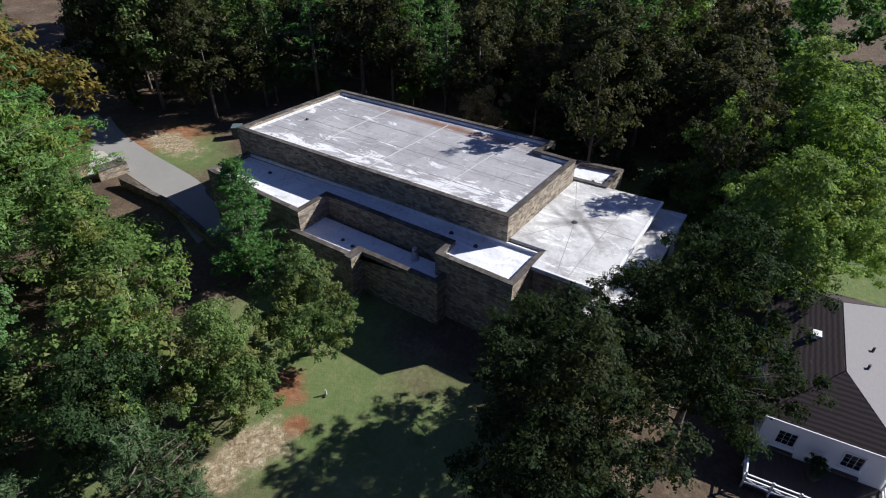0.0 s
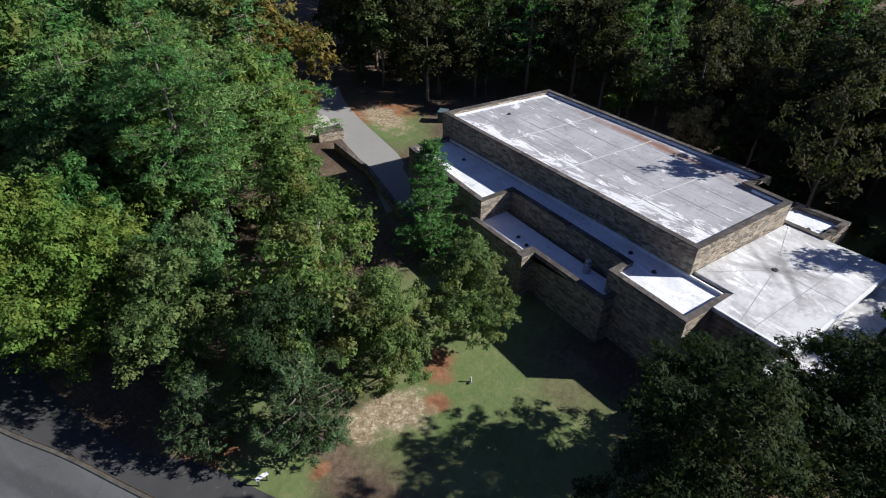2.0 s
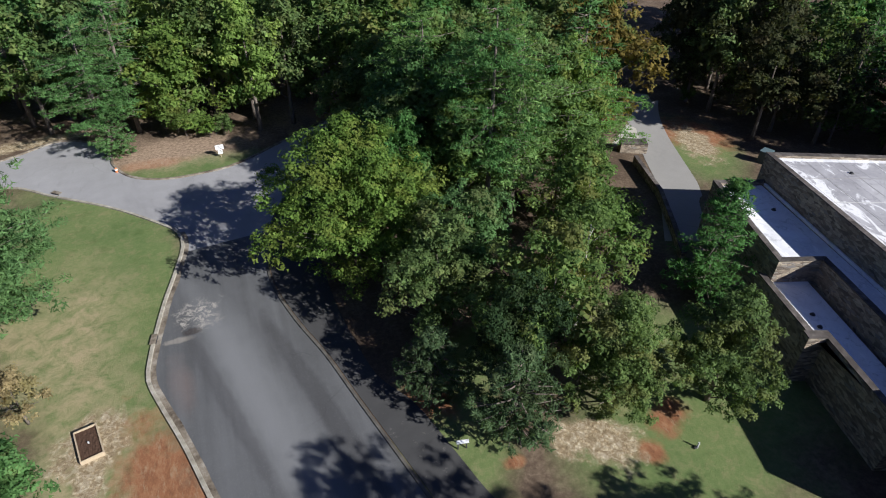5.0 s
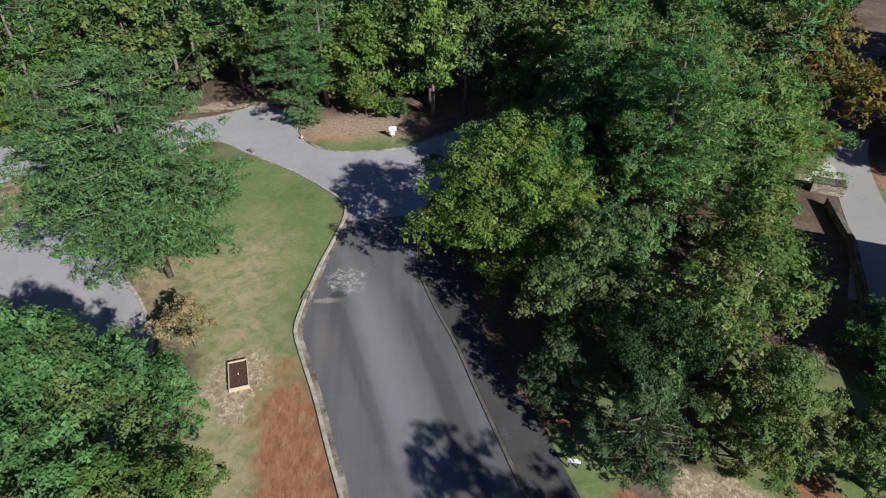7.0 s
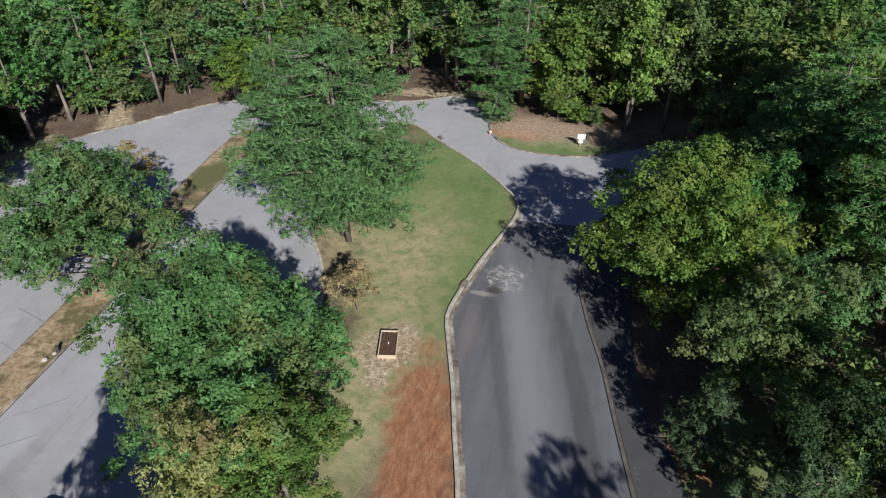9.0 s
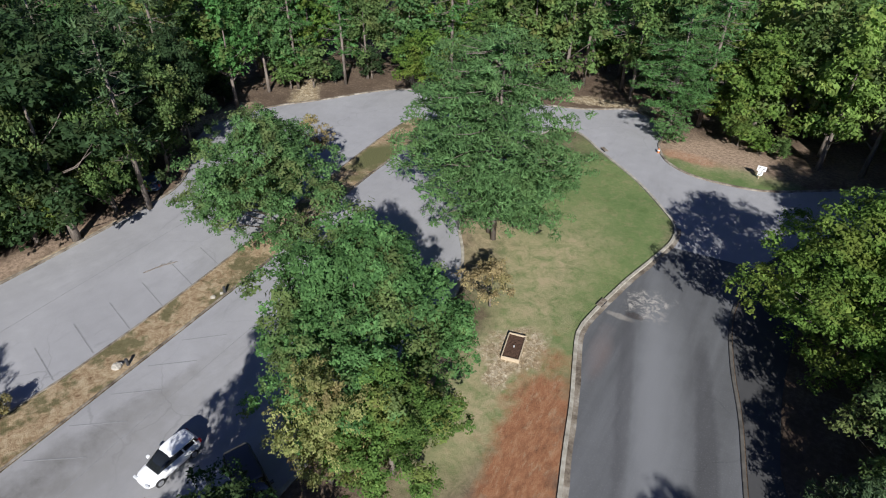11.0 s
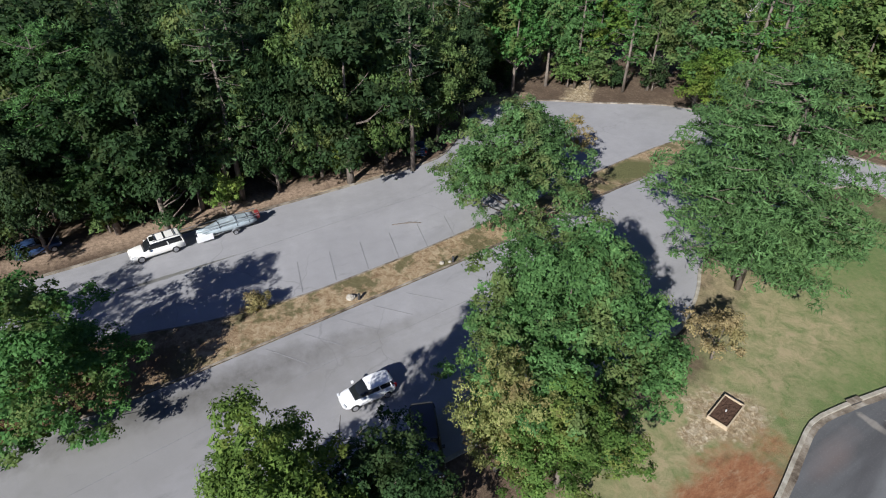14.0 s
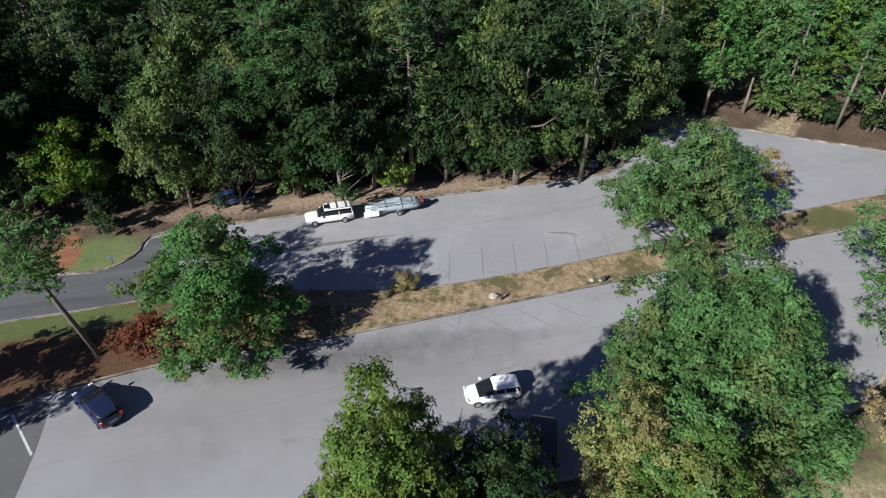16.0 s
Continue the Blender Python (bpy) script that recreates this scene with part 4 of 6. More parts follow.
def broadleaf(h, r, base, clumps, subs, per, leaf, material, spread=1.0, point=1.7, apart=0.66, shell=0.5, limbs=14, boughs=22, lobe=(0.24, 0.43)):
    """Meshes of a broadleaf tree: trunk with limbs, and a crown of leafy clumps with gaps. h: height, r: crown radius, base: where the crown begins."""
    global rng
    rng = np.random.default_rng(int(h * 100 + r * 10 + clumps + 7 * subs))
    mid, half = (h + base) / 2, (h - base) / 2
    top = r * 0.34
    centres, radii, lobes = [], [], [(np.array([0.0, 0.0, h - 0.85 * top]), top), (np.array([0.1 * r, 0.0, mid + 0.35 * half]), r * 0.45), (np.array([-0.1 * r, 0.1 * r, mid - 0.3 * half]), r * 0.5)]
    for j in range(boughs * 12):
        zr, a = rng.uniform(-1.0, 0.95), rng.uniform(0, math.tau)
        prof = (1 - abs(zr) ** point) ** 0.7 if zr > 0 else (1 - 0.14 * abs(zr) ** 3)
        size = r * rng.uniform(*lobe) * (0.6 + 0.4 * prof)
        k = max(0.0, prof * r * rng.uniform(0.84, 1.22) - size) * rng.uniform(0.3, 1.0) ** 0.3
        c = np.array([math.cos(a) * k, math.sin(a) * k, mid + zr * (half - 0.8 * size)])
        if all(np.linalg.norm(c - q) > 0.52 * (size + other) for q, other in lobes):
            lobes.append((c, size))
        if len(lobes) >= boughs:
            break
    # each bough is a dome of leafy clumps on its outer and upper side
    share = sum(size**2 for _, size in lobes)
    for q, size in lobes:
        want, got = max(3, round(clumps * size**2 / share)), []
        for _ in range(want * 6):
            d = rng.normal(size=3) + np.array([q[0] / r, q[1] / r, 0.45]) * 0.9
            d /= np.linalg.norm(d)
            rad = size * rng.uniform(0.3, 0.52) * spread
            c = q + d * (size - 0.45 * rad) * np.array([1.0, 1.0, 0.82])
            if all(np.linalg.norm(c - p) > apart * rad for p in got):
                got.append(c)
                centres.append(c)
                radii.append(rad)
            if len(got) >= want:
                break
    usual = sum(radii) / len(radii)
    pos, nrm, size = [], [], []
    for c, rad in zip(centres, radii):
        k = max(4, int(subs * (rad / usual) ** 2 * rng.uniform(0.8, 1.2)))
        d = unit(k)
        d[:, 2] = np.where(d[:, 2] < -0.3, -d[:, 2], d[:, 2])
        twigs = c + d * rng.uniform(shell, 1.05, size=(k, 1)) * rad * np.array([1.0, 1.0, 0.75])
        tips = np.repeat(twigs, per, 0)
        out = np.repeat(d, per, 0)
        n = len(tips)
        pos.append(tips + rng.normal(size=(n, 3)) * leaf * np.array([0.85, 0.85, 0.6]))
        nrm.append(out * 1.1 + np.array([0, 0, 0.5]) + rng.normal(size=(n, 3)) * 0.4)
        size.append(leaf * rng.uniform(0.7, 1.35, n))
    # shaded leaves inside each bough
    for q, rad in lobes:
        n = int(14 * subs * rad / r)
        d = unit(n)
        pos.append(q * np.array([0.9, 0.9, 1.0]) + d * rng.uniform(0.1, 0.55, size=(n, 1)) * rad)
        nrm.append(d + np.array([0, 0, 0.4]))
        size.append(leaf * rng.uniform(1.2, 2.0, n))
    crown = leaf_mesh("crown", np.concatenate(pos), np.concatenate(nrm), np.concatenate(size), 0.42, material)
    bm = bmesh.new()
    rt = 0.011 * h + 0.014 * r
    lean = rng.normal(size=2) * 0.02 * h
    spine = [Vector((lean[0] * s * s, lean[1] * s * s, h * 0.74 * s - 0.15 * (s == 0))) for s in np.linspace(0, 1, 7)]
    tube(bm, spine, [rt * f for f in (1.35, 1.0, 0.85, 0.7, 0.52, 0.33, 0.12)], 9)
    picks = sorted(range(len(centres)), key=lambda i: -np.linalg.norm(centres[i][:2]))[:limbs]
    for i in picks:
        end = Vector(centres[i] * np.array([0.8, 0.8, 1.0])) - Vector((0, 0, 0.3))
        z = max(base * 0.75, end.z - 0.55 * math.hypot(end.x, end.y) - rng.uniform(0, 0.1) * h)
        s = min(0.95, z / (h * 0.74))
        start = Vector((lean[0] * s * s, lean[1] * s * s, z))
        bend = start.lerp(end, 0.5) + Vector((0, 0, -0.06 * (end - start).length)) + Vector(rng.normal(size=3) * 0.25)
        tube(bm, [start, bend, end], [rt * (0.4 - 0.28 * s), rt * 0.14, rt * 0.04], 4)
    for f in bm.faces:
        f.smooth = True
    me = bpy.data.meshes.new("trunk")
    bm.to_mesh(me)
    bm.free()
    me.materials.append(BARK)
    return me, crown


def conifer(h, r, base, whorls, per, material, cone=0.5, needle=0.44, trunks=1, flat=0.75, tuft=0.5, side=1):
    """Meshes of a conifer: tall trunk, whorled boughs and needle tufts."""
    global rng
    rng = np.random.default_rng(int(h * 100 + r * 10 + whorls + per))
    pos, nrm, size, head = [], [], [], []
    bm = bmesh.new()
    rt = 0.0095 * h + 0.05
    stems = [Vector((0, 0, 0))] if trunks == 1 else [Vector((rng.normal() * 1.0, rng.normal() * 1.0, 0)) for _ in range(trunks)]
    for st in stems:
        tube(bm, [st + Vector((0, 0, -0.15)), st + Vector((0, 0, h * 0.4)), st * 0.8 + Vector((0, 0, h * 0.75)), st * 0.6 + Vector((0, 0, h * 0.98))], [rt * 1.2, rt * 0.9, rt * 0.5, 0.03], 9)
    for w in range(whorls):
        s = (w + rng.uniform(0.1, 0.9)) / whorls
        z = base + (h - base) * s
        reach = r * ((1 - s) ** cone) * (0.62 + 0.38 * min(1, s * 5)) if cone > 0.45 else r * (0.78 + 0.22 * s / 0.3 if s < 0.3 else max(0.06, 1 - ((s - 0.3) / 0.72) ** 2) ** 0.6)
        st = stems[w % len(stems)]
        for k in range(int(rng.integers(4, 7))):
            a = rng.uniform(0, math.tau)
            ln = reach * rng.uniform(0.65, 1.1)
            d = np.array([math.cos(a), math.sin(a), 0.0])
            start = np.array([st.x * (1 - 0.4 * s), st.y * (1 - 0.4 * s), z])
            end = start + d * ln + np.array([0, 0, ln * rng.uniform(-0.12, 0.3)])
            tube(bm, [Vector(start), Vector((start + end) / 2 - np.array([0, 0, 0.05 * ln])), Vector(end)], [0.05 + 0.008 * ln, 0.04, 0.015], 3)
            across = np.array([-d[1], d[0], 0.0])
            for q in np.linspace(0.3, 1.0, max(2, int(ln / (1.7 * tuft)))):
                fan = (0.15 + 0.3 * ln * min(q, 1.25 - q)) if side else 0.0
                for o in np.linspace(-1, 1, 1 + 2 * (side and fan > 0.5) + (side and fan <= 0.5)):
                    c = start + (end - start) * q + across * o * fan + rng.normal(size=3) * np.array([0.3, 0.3, 0.25]) * tuft * 1.6 - np.array([0, 0, 0.1 * abs(o) * fan])
                    rad = tuft * rng.uniform(0.7, 1.25)
                    n = max(3, int(per * rng.uniform(0.7, 1.3)))
                    e = unit(n)
                    e[:, 2] = np.abs(e[:, 2]) - 0.3
                    pos.append(c + e * rad * rng.uniform(0.45, 1.0, size=(n, 1)) * np.array([1, 1, flat]))
                    nrm.append(e * 0.9 + np.array([0, 0, 0.5]) + rng.normal(size=(n, 3)) * 0.55)
                    head.append(e * 1.2 + np.array([0, 0, 0.5]))
                    size.append(needle * rng.uniform(0.6, 1.3, n))
    crown = leaf_mesh("crown", np.concatenate(pos), np.concatenate(nrm), np.concatenate(size), 0.15, material, np.concatenate(head))
    for f in bm.faces:
        f.smooth = True
    me = bpy.data.meshes.new("trunk")
    bm.to_mesh(me)
    bm.free()
    me.materials.append(BARK)
    return me, crown


def plant(name, meshes, x, y, label, category="tree", scale=(1, 1, 1), turn=None, group="", material=None, z=0.0, tilt=(0, 0)):
    """A tree at (x, y) from shared meshes; material gives the crown other leaves."""
    ob = thing(name, pose(x, y, z - 0.03, tilt[0], tilt[1], rng.uniform(0, 360) if turn is None else turn) @ Matrix.Diagonal((*scale, 1)), label, category, group)
    for part_name, me in zip(("trunk", "crown"), meshes):
        p = new(part_name, me)
        p.parent = ob
        if material and part_name == "crown":
            p.material_slots[0].link = "OBJECT"
            p.material_slots[0].material = material
    return ob


# near trees, each with a crown of its own make; templates are in metres
F = dict(apart=0.8, shell=0.7)
OAK_A = broadleaf(14, 6.2, 2.0, 150, 15, 12, 0.2, LEAF_OAK, boughs=30, lobe=(0.2, 0.34), **F)
OAK_B = broadleaf(14, 6.0, 0.7, 170, 15, 12, 0.2, LEAF_OAK, point=2.0, boughs=34, lobe=(0.2, 0.34), **F)
OAK_C = broadleaf(14, 6.0, 2.2, 105, 15, 13, 0.2, LEAF_OAK, boughs=15, **F)
OAK_X = broadleaf(14, 6.2, 0.7, 130, 10, 8, 0.31, LEAF_OAK, point=2.0, boughs=24, lobe=(0.2, 0.36), **F)
OAK_Y = broadleaf(14, 6.0, 2.6, 90, 11, 9, 0.3, LEAF_OAK, boughs=15, **F)
OAK_LOT = broadleaf(16.4, 7.6, 1.0, 330, 15, 13, 0.19, LEAF_LOT, point=1.3, boughs=58, apart=0.6, shell=0.65, lobe=(0.16, 0.29))
OAK_ISLAND = broadleaf(14.2, 7.4, 0.7, 320, 14, 11, 0.2, LEAF_LOT, point=1.7, boughs=52, apart=0.6, shell=0.65, lobe=(0.16, 0.3))
MAPLE = broadleaf(15.4, 8.8, 1.4, 320, 14, 12, 0.21, LEAF_LIME, point=1.9, boughs=50, apart=0.6, shell=0.65, lobe=(0.17, 0.3))
OAK_OPEN = broadleaf(14, 6.2, 3.0, 78, 15, 9, 0.25, LEAF_OAK, apart=0.9, shell=0.5, boughs=13, limbs=26)
SPIRE = broadleaf(14.5, 4.7, 1.6, 230, 16, 14, 0.15, LEAF_LIME, point=1.2, boughs=30, apart=0.65, shell=0.65)
THIN = broadleaf(14, 5.0, 4.5, 44, 10, 7, 0.27, LEAF_OAK, spread=0.85, boughs=12)
SHRUB = broadleaf(3, 1.7, 0.5, 36, 9, 8, 0.12, LEAF_TAN, boughs=10)
CRAPE = broadleaf(5.2, 2.9, 1.8, 34, 9, 8, 0.15, LEAF_TAN, boughs=11, spread=0.9, limbs=14, shell=0.4)
OAK_NEAR = broadleaf(19, 6.0, 2.0, 220, 17, 12, 0.15, LEAF_SHADED, point=2.6, boughs=44, apart=0.6, shell=0.65, lobe=(0.18, 0.32))
PINE_A = conifer(20, 8.4, 3.2, 26, 46, NEEDLE, trunks=3, cone=0.4, needle=0.4, tuft=0.8)
PINE_B = conifer(20, 6.0, 5.5, 13, 28, NEEDLE, cone=0.4, needle=0.34, tuft=0.6)
PINE_TOP = conifer(15, 4.4, 7.8, 9, 20, NEEDLE, cone=0.4, needle=0.4)
PINE_TALL = conifer(25, 5.6, 8.5, 14, 28, NEEDLE, cone=0.4, needle=0.34, tuft=0.6)
CEDAR = conifer(12, 3.0, 1.0, 22, 26, NEEDLE_DARK, cone=0.8, needle=0.26, tuft=0.36)
SMALLPINE = conifer(6, 2.8, 0.6, 13, 26, NEEDLE_DARK, cone=0.7, needle=0.26, tuft=0.3)
near = [
    ("pine_tree", PINE_A, -22.8, 46.0, (1.08, 1.08, 1.03), None, "tall loblolly pine with three trunks on the grass"),
    ("maple_tree", MAPLE, 9.6, 44.5, (1.0, 1.0, 1.0), None, "yellow-green maple leaning over the road kerb"),
    ("pine_tree", PINE_B, 26.6, 46.4, (1.35, 1.35, 1.0), NEEDLE_LIGHT, "spreading pine tree between road and driveway"),
    ("pine_tree", PINE_B, 20.5, 56.0, (1.25, 1.25, 0.98), NEEDLE_LIGHT, "pine tree in the grove by the road"),
    ("oak_tree", OAK_X, 18.0, 69.0, (1.0, 1.0, 0.95), LEAF_LIME_DULL, "light green tree at the road junction"),
    ("maple_tree", OAK_X, 46.0, 63.0, (1.4, 1.4, 1.4), LEAF_RUST, "rust-coloured autumn maple beside the driveway"),
    ("oak_tree", OAK_OPEN, 28.5, 36.5, (1.0, 1.0, 0.95), LEAF_LIME_DULL, "open-crowned oak on the lawn by the driveway"),
    ("oak_tree", OAK_OPEN, 19.4, 27.0, (0.9, 0.9, 0.98), LEAF_LIME_DULL, "oak tree with pale trunk behind the lawn"),
    ("oak_tree", OAK_B, 22.4, 21.8, (0.68, 0.68, 0.74), LEAF_LIME_DULL, "small leafy oak at the edge of the lawn"),
    ("oak_tree", OAK_C, 16.5, 36.0, (0.85, 0.85, 0.9), LEAF_LOT, "leafy oak in the grove beside the road"),
    ("pine_tree", PINE_TALL, 23.2, 45.2, (0.92, 0.92, 0.96), None, "tall pine with a bare trunk in the grove"),
    ("oak_tree", OAK_A, 15.5, 49.0, (0.85, 0.85, 0.95), LEAF_LOT, "oak in the grove behind the maple"),
    ("oak_tree", OAK_B, 33.0, 43.5, (0.7, 0.7, 0.8), None, "oak beside the garden wall"),
    ("oak_tree", OAK_OPEN, 24.5, 31.0, (0.8, 0.8, 0.85), LEAF_LIME_DULL, "oak with dead twigs in the grove"),
    ("pine_tree", PINE_B, 37.0, 52.0, (1.25, 1.25, 0.78), NEEDLE_LIGHT, "pine overhanging the concrete pad"),
    ("oak_tree", OAK_X, 17.0, 60.0, (0.85, 0.85, 0.86), LEAF_LIME_DULL, "tall oak in the grove by the junction"),
    ("oak_tree", OAK_X, 30.5, 60.5, (1.0, 1.0, 1.1), LEAF_LIME, "tall oak at the back of the grove"),
    ("oak_tree", OAK_X, 22.0, 64.5, (1.0, 1.0, 1.15), LEAF_LIME, "yellowing oak at the back of the grove"),
    ("oak_tree", OAK_X, 33.5, 68.0, (1.0, 1.0, 1.1), None, "oak between grove and driveway"),
    ("oak_tree", OAK_C, 13.4, 32.6, (0.9, 0.9, 0.88), None, "small oak close to the walkway"),
    ("cedar_tree", CEDAR, 37.0, 28.9, (1.35, 1.35, 1.05), NEEDLE, "narrow dark cedar close to the stone building"),
    ("holly_tree", OAK_B, 29.4, 19.4, (0.66, 0.66, 0.76), None, "dense dark green tree beside the stone wall"),
    ("pine_sapling", SMALLPINE, 14.4, 22.0, (1.35, 1.35, 1.45), None, "young dark pine near the walkway"),
    ("pine_sapling", SMALLPINE, 10.6, 27.6, (1.2, 1.2, 1.1), None, "young dark pine under the maple"),
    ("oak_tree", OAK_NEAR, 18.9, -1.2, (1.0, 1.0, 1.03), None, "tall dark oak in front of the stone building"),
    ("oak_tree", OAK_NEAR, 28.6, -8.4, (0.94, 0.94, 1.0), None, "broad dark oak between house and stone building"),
    ("oak_tree", OAK_A, 57.5, -20.5, (1.25, 1.25, 1.15), LEAF_SPRING, "broad bright green oak behind the white house"),
    ("oak_tree", OAK_X, 62.5, -14.0, (0.85, 0.85, 0.95), LEAF_SPRING, "bright green oak on the lawn past the canopy"),
    ("oak_tree", OAK_X, 75.0, -23.0, (1.2, 1.2, 1.15), LEAF_SPRING, "sunlit green oak at the lawn's far side"),
    ("oak_tree", OAK_X, 68.0, 67.0, (1.0, 1.0, 1.35), LEAF_OLIVE_DIM, "dim oak shading the wooded driveway"),
    ("oak_tree", OAK_X, 76.0, 75.0, (1.0, 1.0, 1.4), LEAF_OLIVE_DIM, "dim oak shading the wooded driveway"),
    ("oak_tree", OAK_Y, 72.5, 59.5, (1.0, 1.0, 1.4), LEAF_OLIVE_DIM, "tall dim oak past the grass verge"),
    ("oak_tree", OAK_Y, 83.0, 68.0, (1.0, 1.0, 1.4), LEAF_OLIVE_DIM, "tall dim oak past the grass verge"),
    ("oak_tree", OAK_X, 66.5, -25.0, (1.25, 1.25, 1.15), LEAF_SPRING, "tall green oak past the white house"),
    ("oak_tree", OAK_A, 47.5, -16.5, (1.05, 1.05, 1.05), LEAF_SPRING, "leafy green oak beside the white house roof"),
    ("oak_tree", OAK_A, 51.0, -22.6, (0.85, 0.85, 0.8), LEAF_SPRING, "low green oak behind the white house"),
    ("yellow_shrub", SHRUB, -1.6, 80.2, (0.9, 0.9, 0.9), LEAF_LIME, "low yellow-green shrub behind the white sign"),
    ("maple_sapling", SHRUB, -4.6, 81.8, (2.2, 2.2, 1.7), LEAF_LIME, "yellow-green sapling under the corner maple"),
    ("pine_sapling", SMALLPINE, -13.0, 78.2, (1.1, 1.1, 1.1), NEEDLE, "drooping young pine on the junction corner"),
    ("oak_tree", OAK_ISLAND, -41.3, 33.0, (1.0, 1.0, 1.0), None, "round oak on the parking lot island"),
    ("oak_tree", OAK_LOT, -20.0, 21.4, (1.0, 1.0, 1.0), None, "large dense oak at the parking lot edge"),
    ("oak_tree", OAK_X, 21.5, 75.0, (0.95, 0.95, 0.95), LEAF_LIME_DULL, "olive green oak at the road's bend"),
    ("sweetgum_tree", OAK_C, -17.8, 14.9, (0.62, 0.62, 0.8), LEAF_CREAM, "pale yellowing sweetgum at the parking lot edge"),
    ("oak_tree", OAK_A, -14.8, 17.6, (0.8, 0.8, 0.7), LEAF_LIME_DULL, "bright green young tree on the clay bank"),
    ("oak_tree", OAK_B, -36.5, -8.9, (1.04, 1.04, 0.91), LEAF_LOT, "oak with yellowing tips on the traffic island"),
    ("oak_tree", OAK_C, -16.6, 6.8, (0.78, 0.78, 0.76), LEAF_DEEP, "low dark oak at the near lot edge"),
    ("sweetgum_tree", SPIRE, -16.8, 1.0, (0.92, 0.92, 1.14), None, "yellow-green sweetgum at the near lot edge"),
    ("crape_myrtle", CRAPE, -17.3, 35.7, (1.0, 1.0, 1.0), None, "small tan-leaved crape myrtle on the lawn"),
    ("young_maple", SHRUB, -57.9, 7.4, (1.5, 1.5, 1.8), LEAF_SPRING, "small bright green maple beside the boat trailer"),
    ("red_shrub", SHRUB, -38.0, -16.0, (1.7, 1.7, 1.0), LEAF_RED, "dark red shrub on the traffic island"),
    ("dry_shrub", SHRUB, -41.0, 5.6, (0.95, 0.95, 0.75), LEAF_TAN, "dry brown shrub on the traffic island"),
    ("pine_tree", PINE_TOP, -38.4, -19.6, (1.0, 1.0, 1.0), None, "leaning pine with a bare trunk on the island"),
    ("pine_tree", PINE_B, -13.6, 79.0, (0.95, 0.95, 0.85), None, "dark pine on the junction's corner"),
    ("maple_tree", OAK_X, -3.6, 84.5, (1.25, 1.25, 1.05), LEAF_LIME, "yellowing maple behind the white sign"),
    ("crape_myrtle", THIN, -47.2, 46.4, (0.5, 0.5, 0.55), LEAF_TAN, "nearly bare crape myrtle on the island"),
    ("maple_tree", OAK_Y, -48.5, 72.0, (0.85, 0.85, 0.8), LEAF_LIME, "yellow-green maple at the lot's far end"),
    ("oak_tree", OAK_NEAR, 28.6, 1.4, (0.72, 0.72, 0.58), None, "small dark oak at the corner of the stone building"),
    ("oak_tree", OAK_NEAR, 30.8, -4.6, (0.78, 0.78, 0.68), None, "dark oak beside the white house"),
    ("oak_tree", OAK_X, -61.2, 19.6, (0.8, 0.8, 1.5), None, "tall narrow oak at the lot's wooded edge"),
    ("oak_tree", OAK_X, -64.0, 9.0, (1.1, 1.1, 1.45), None, "broad oak at the lot's wooded edge"),
    ("pine_tree", PINE_B, -64.5, -4.6, (1.15, 1.15, 1.0), None, "tall pine with a bare trunk by the lot"),
    ("oak_tree", OAK_X, -60.5, -15.0, (0.85, 0.85, 1.15), None, "leafy oak at the end of the lot"),
    ("oak_tree", OAK_Y, -60.0, -25.0, (0.75, 0.75, 0.85), LEAF_LIME, "light oak beyond the kerbed lawn"),
    ("oak_tree", OAK_Y, -66.5, -13.0, (1.0, 1.0, 1.4), None, "tall oak behind the kerbed lawn"),
    ("oak_tree", OAK_X, -59.8, 27.5, (0.85, 0.85, 1.25), None, "leafy oak leaning over the lot's edge"),
    ("oak_tree", OAK_X, -62.5, 36.5, (0.85, 0.85, 1.1), None, "low-branched oak at the bend of the lot's edge"),
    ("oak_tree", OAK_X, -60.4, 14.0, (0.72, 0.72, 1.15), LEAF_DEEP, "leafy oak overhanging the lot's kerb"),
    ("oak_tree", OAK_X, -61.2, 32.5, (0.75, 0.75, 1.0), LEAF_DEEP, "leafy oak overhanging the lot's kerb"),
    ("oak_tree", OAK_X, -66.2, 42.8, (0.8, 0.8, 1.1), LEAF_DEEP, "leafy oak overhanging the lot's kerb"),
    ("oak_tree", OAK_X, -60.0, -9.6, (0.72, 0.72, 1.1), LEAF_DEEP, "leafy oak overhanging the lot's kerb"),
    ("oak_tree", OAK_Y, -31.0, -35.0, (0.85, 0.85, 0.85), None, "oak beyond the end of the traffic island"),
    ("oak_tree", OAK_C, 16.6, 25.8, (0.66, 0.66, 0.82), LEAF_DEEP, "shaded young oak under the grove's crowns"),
    ("oak_tree", THIN, 60.5, 0.5, (1.0, 1.0, 1.3), LEAF_OLIVE_DIM, "thin-crowned tree behind the stone building"),
    ("oak_tree", THIN, 56.5, -13.5, (1.0, 1.0, 1.2), LEAF_OLIVE_DIM, "thin-crowned tree near the canopy"),
    ("oak_tree", OAK_Y, 60.5, -10.5, (0.45, 0.45, 0.45), LEAF_LIME_DULL, "low leafy tree beside the canopy"),
    ("oak_tree", OAK_Y, 70.5, 14.5, (0.55, 0.55, 0.6), LEAF_TAN, "small browning tree behind the stone building"),
]
pot = thing("potted_shrub", pose(28.3, -17.3, 0.4), "dark leafy shrub in a round planter on the deck", "potted plant")
part("planter", tube(bmesh.new(), [(0, 0, 0), (0, 0, 0.35), (0, 0, 0.5)], [0.36, 0.48, 0.5], 18), DECK, pot)
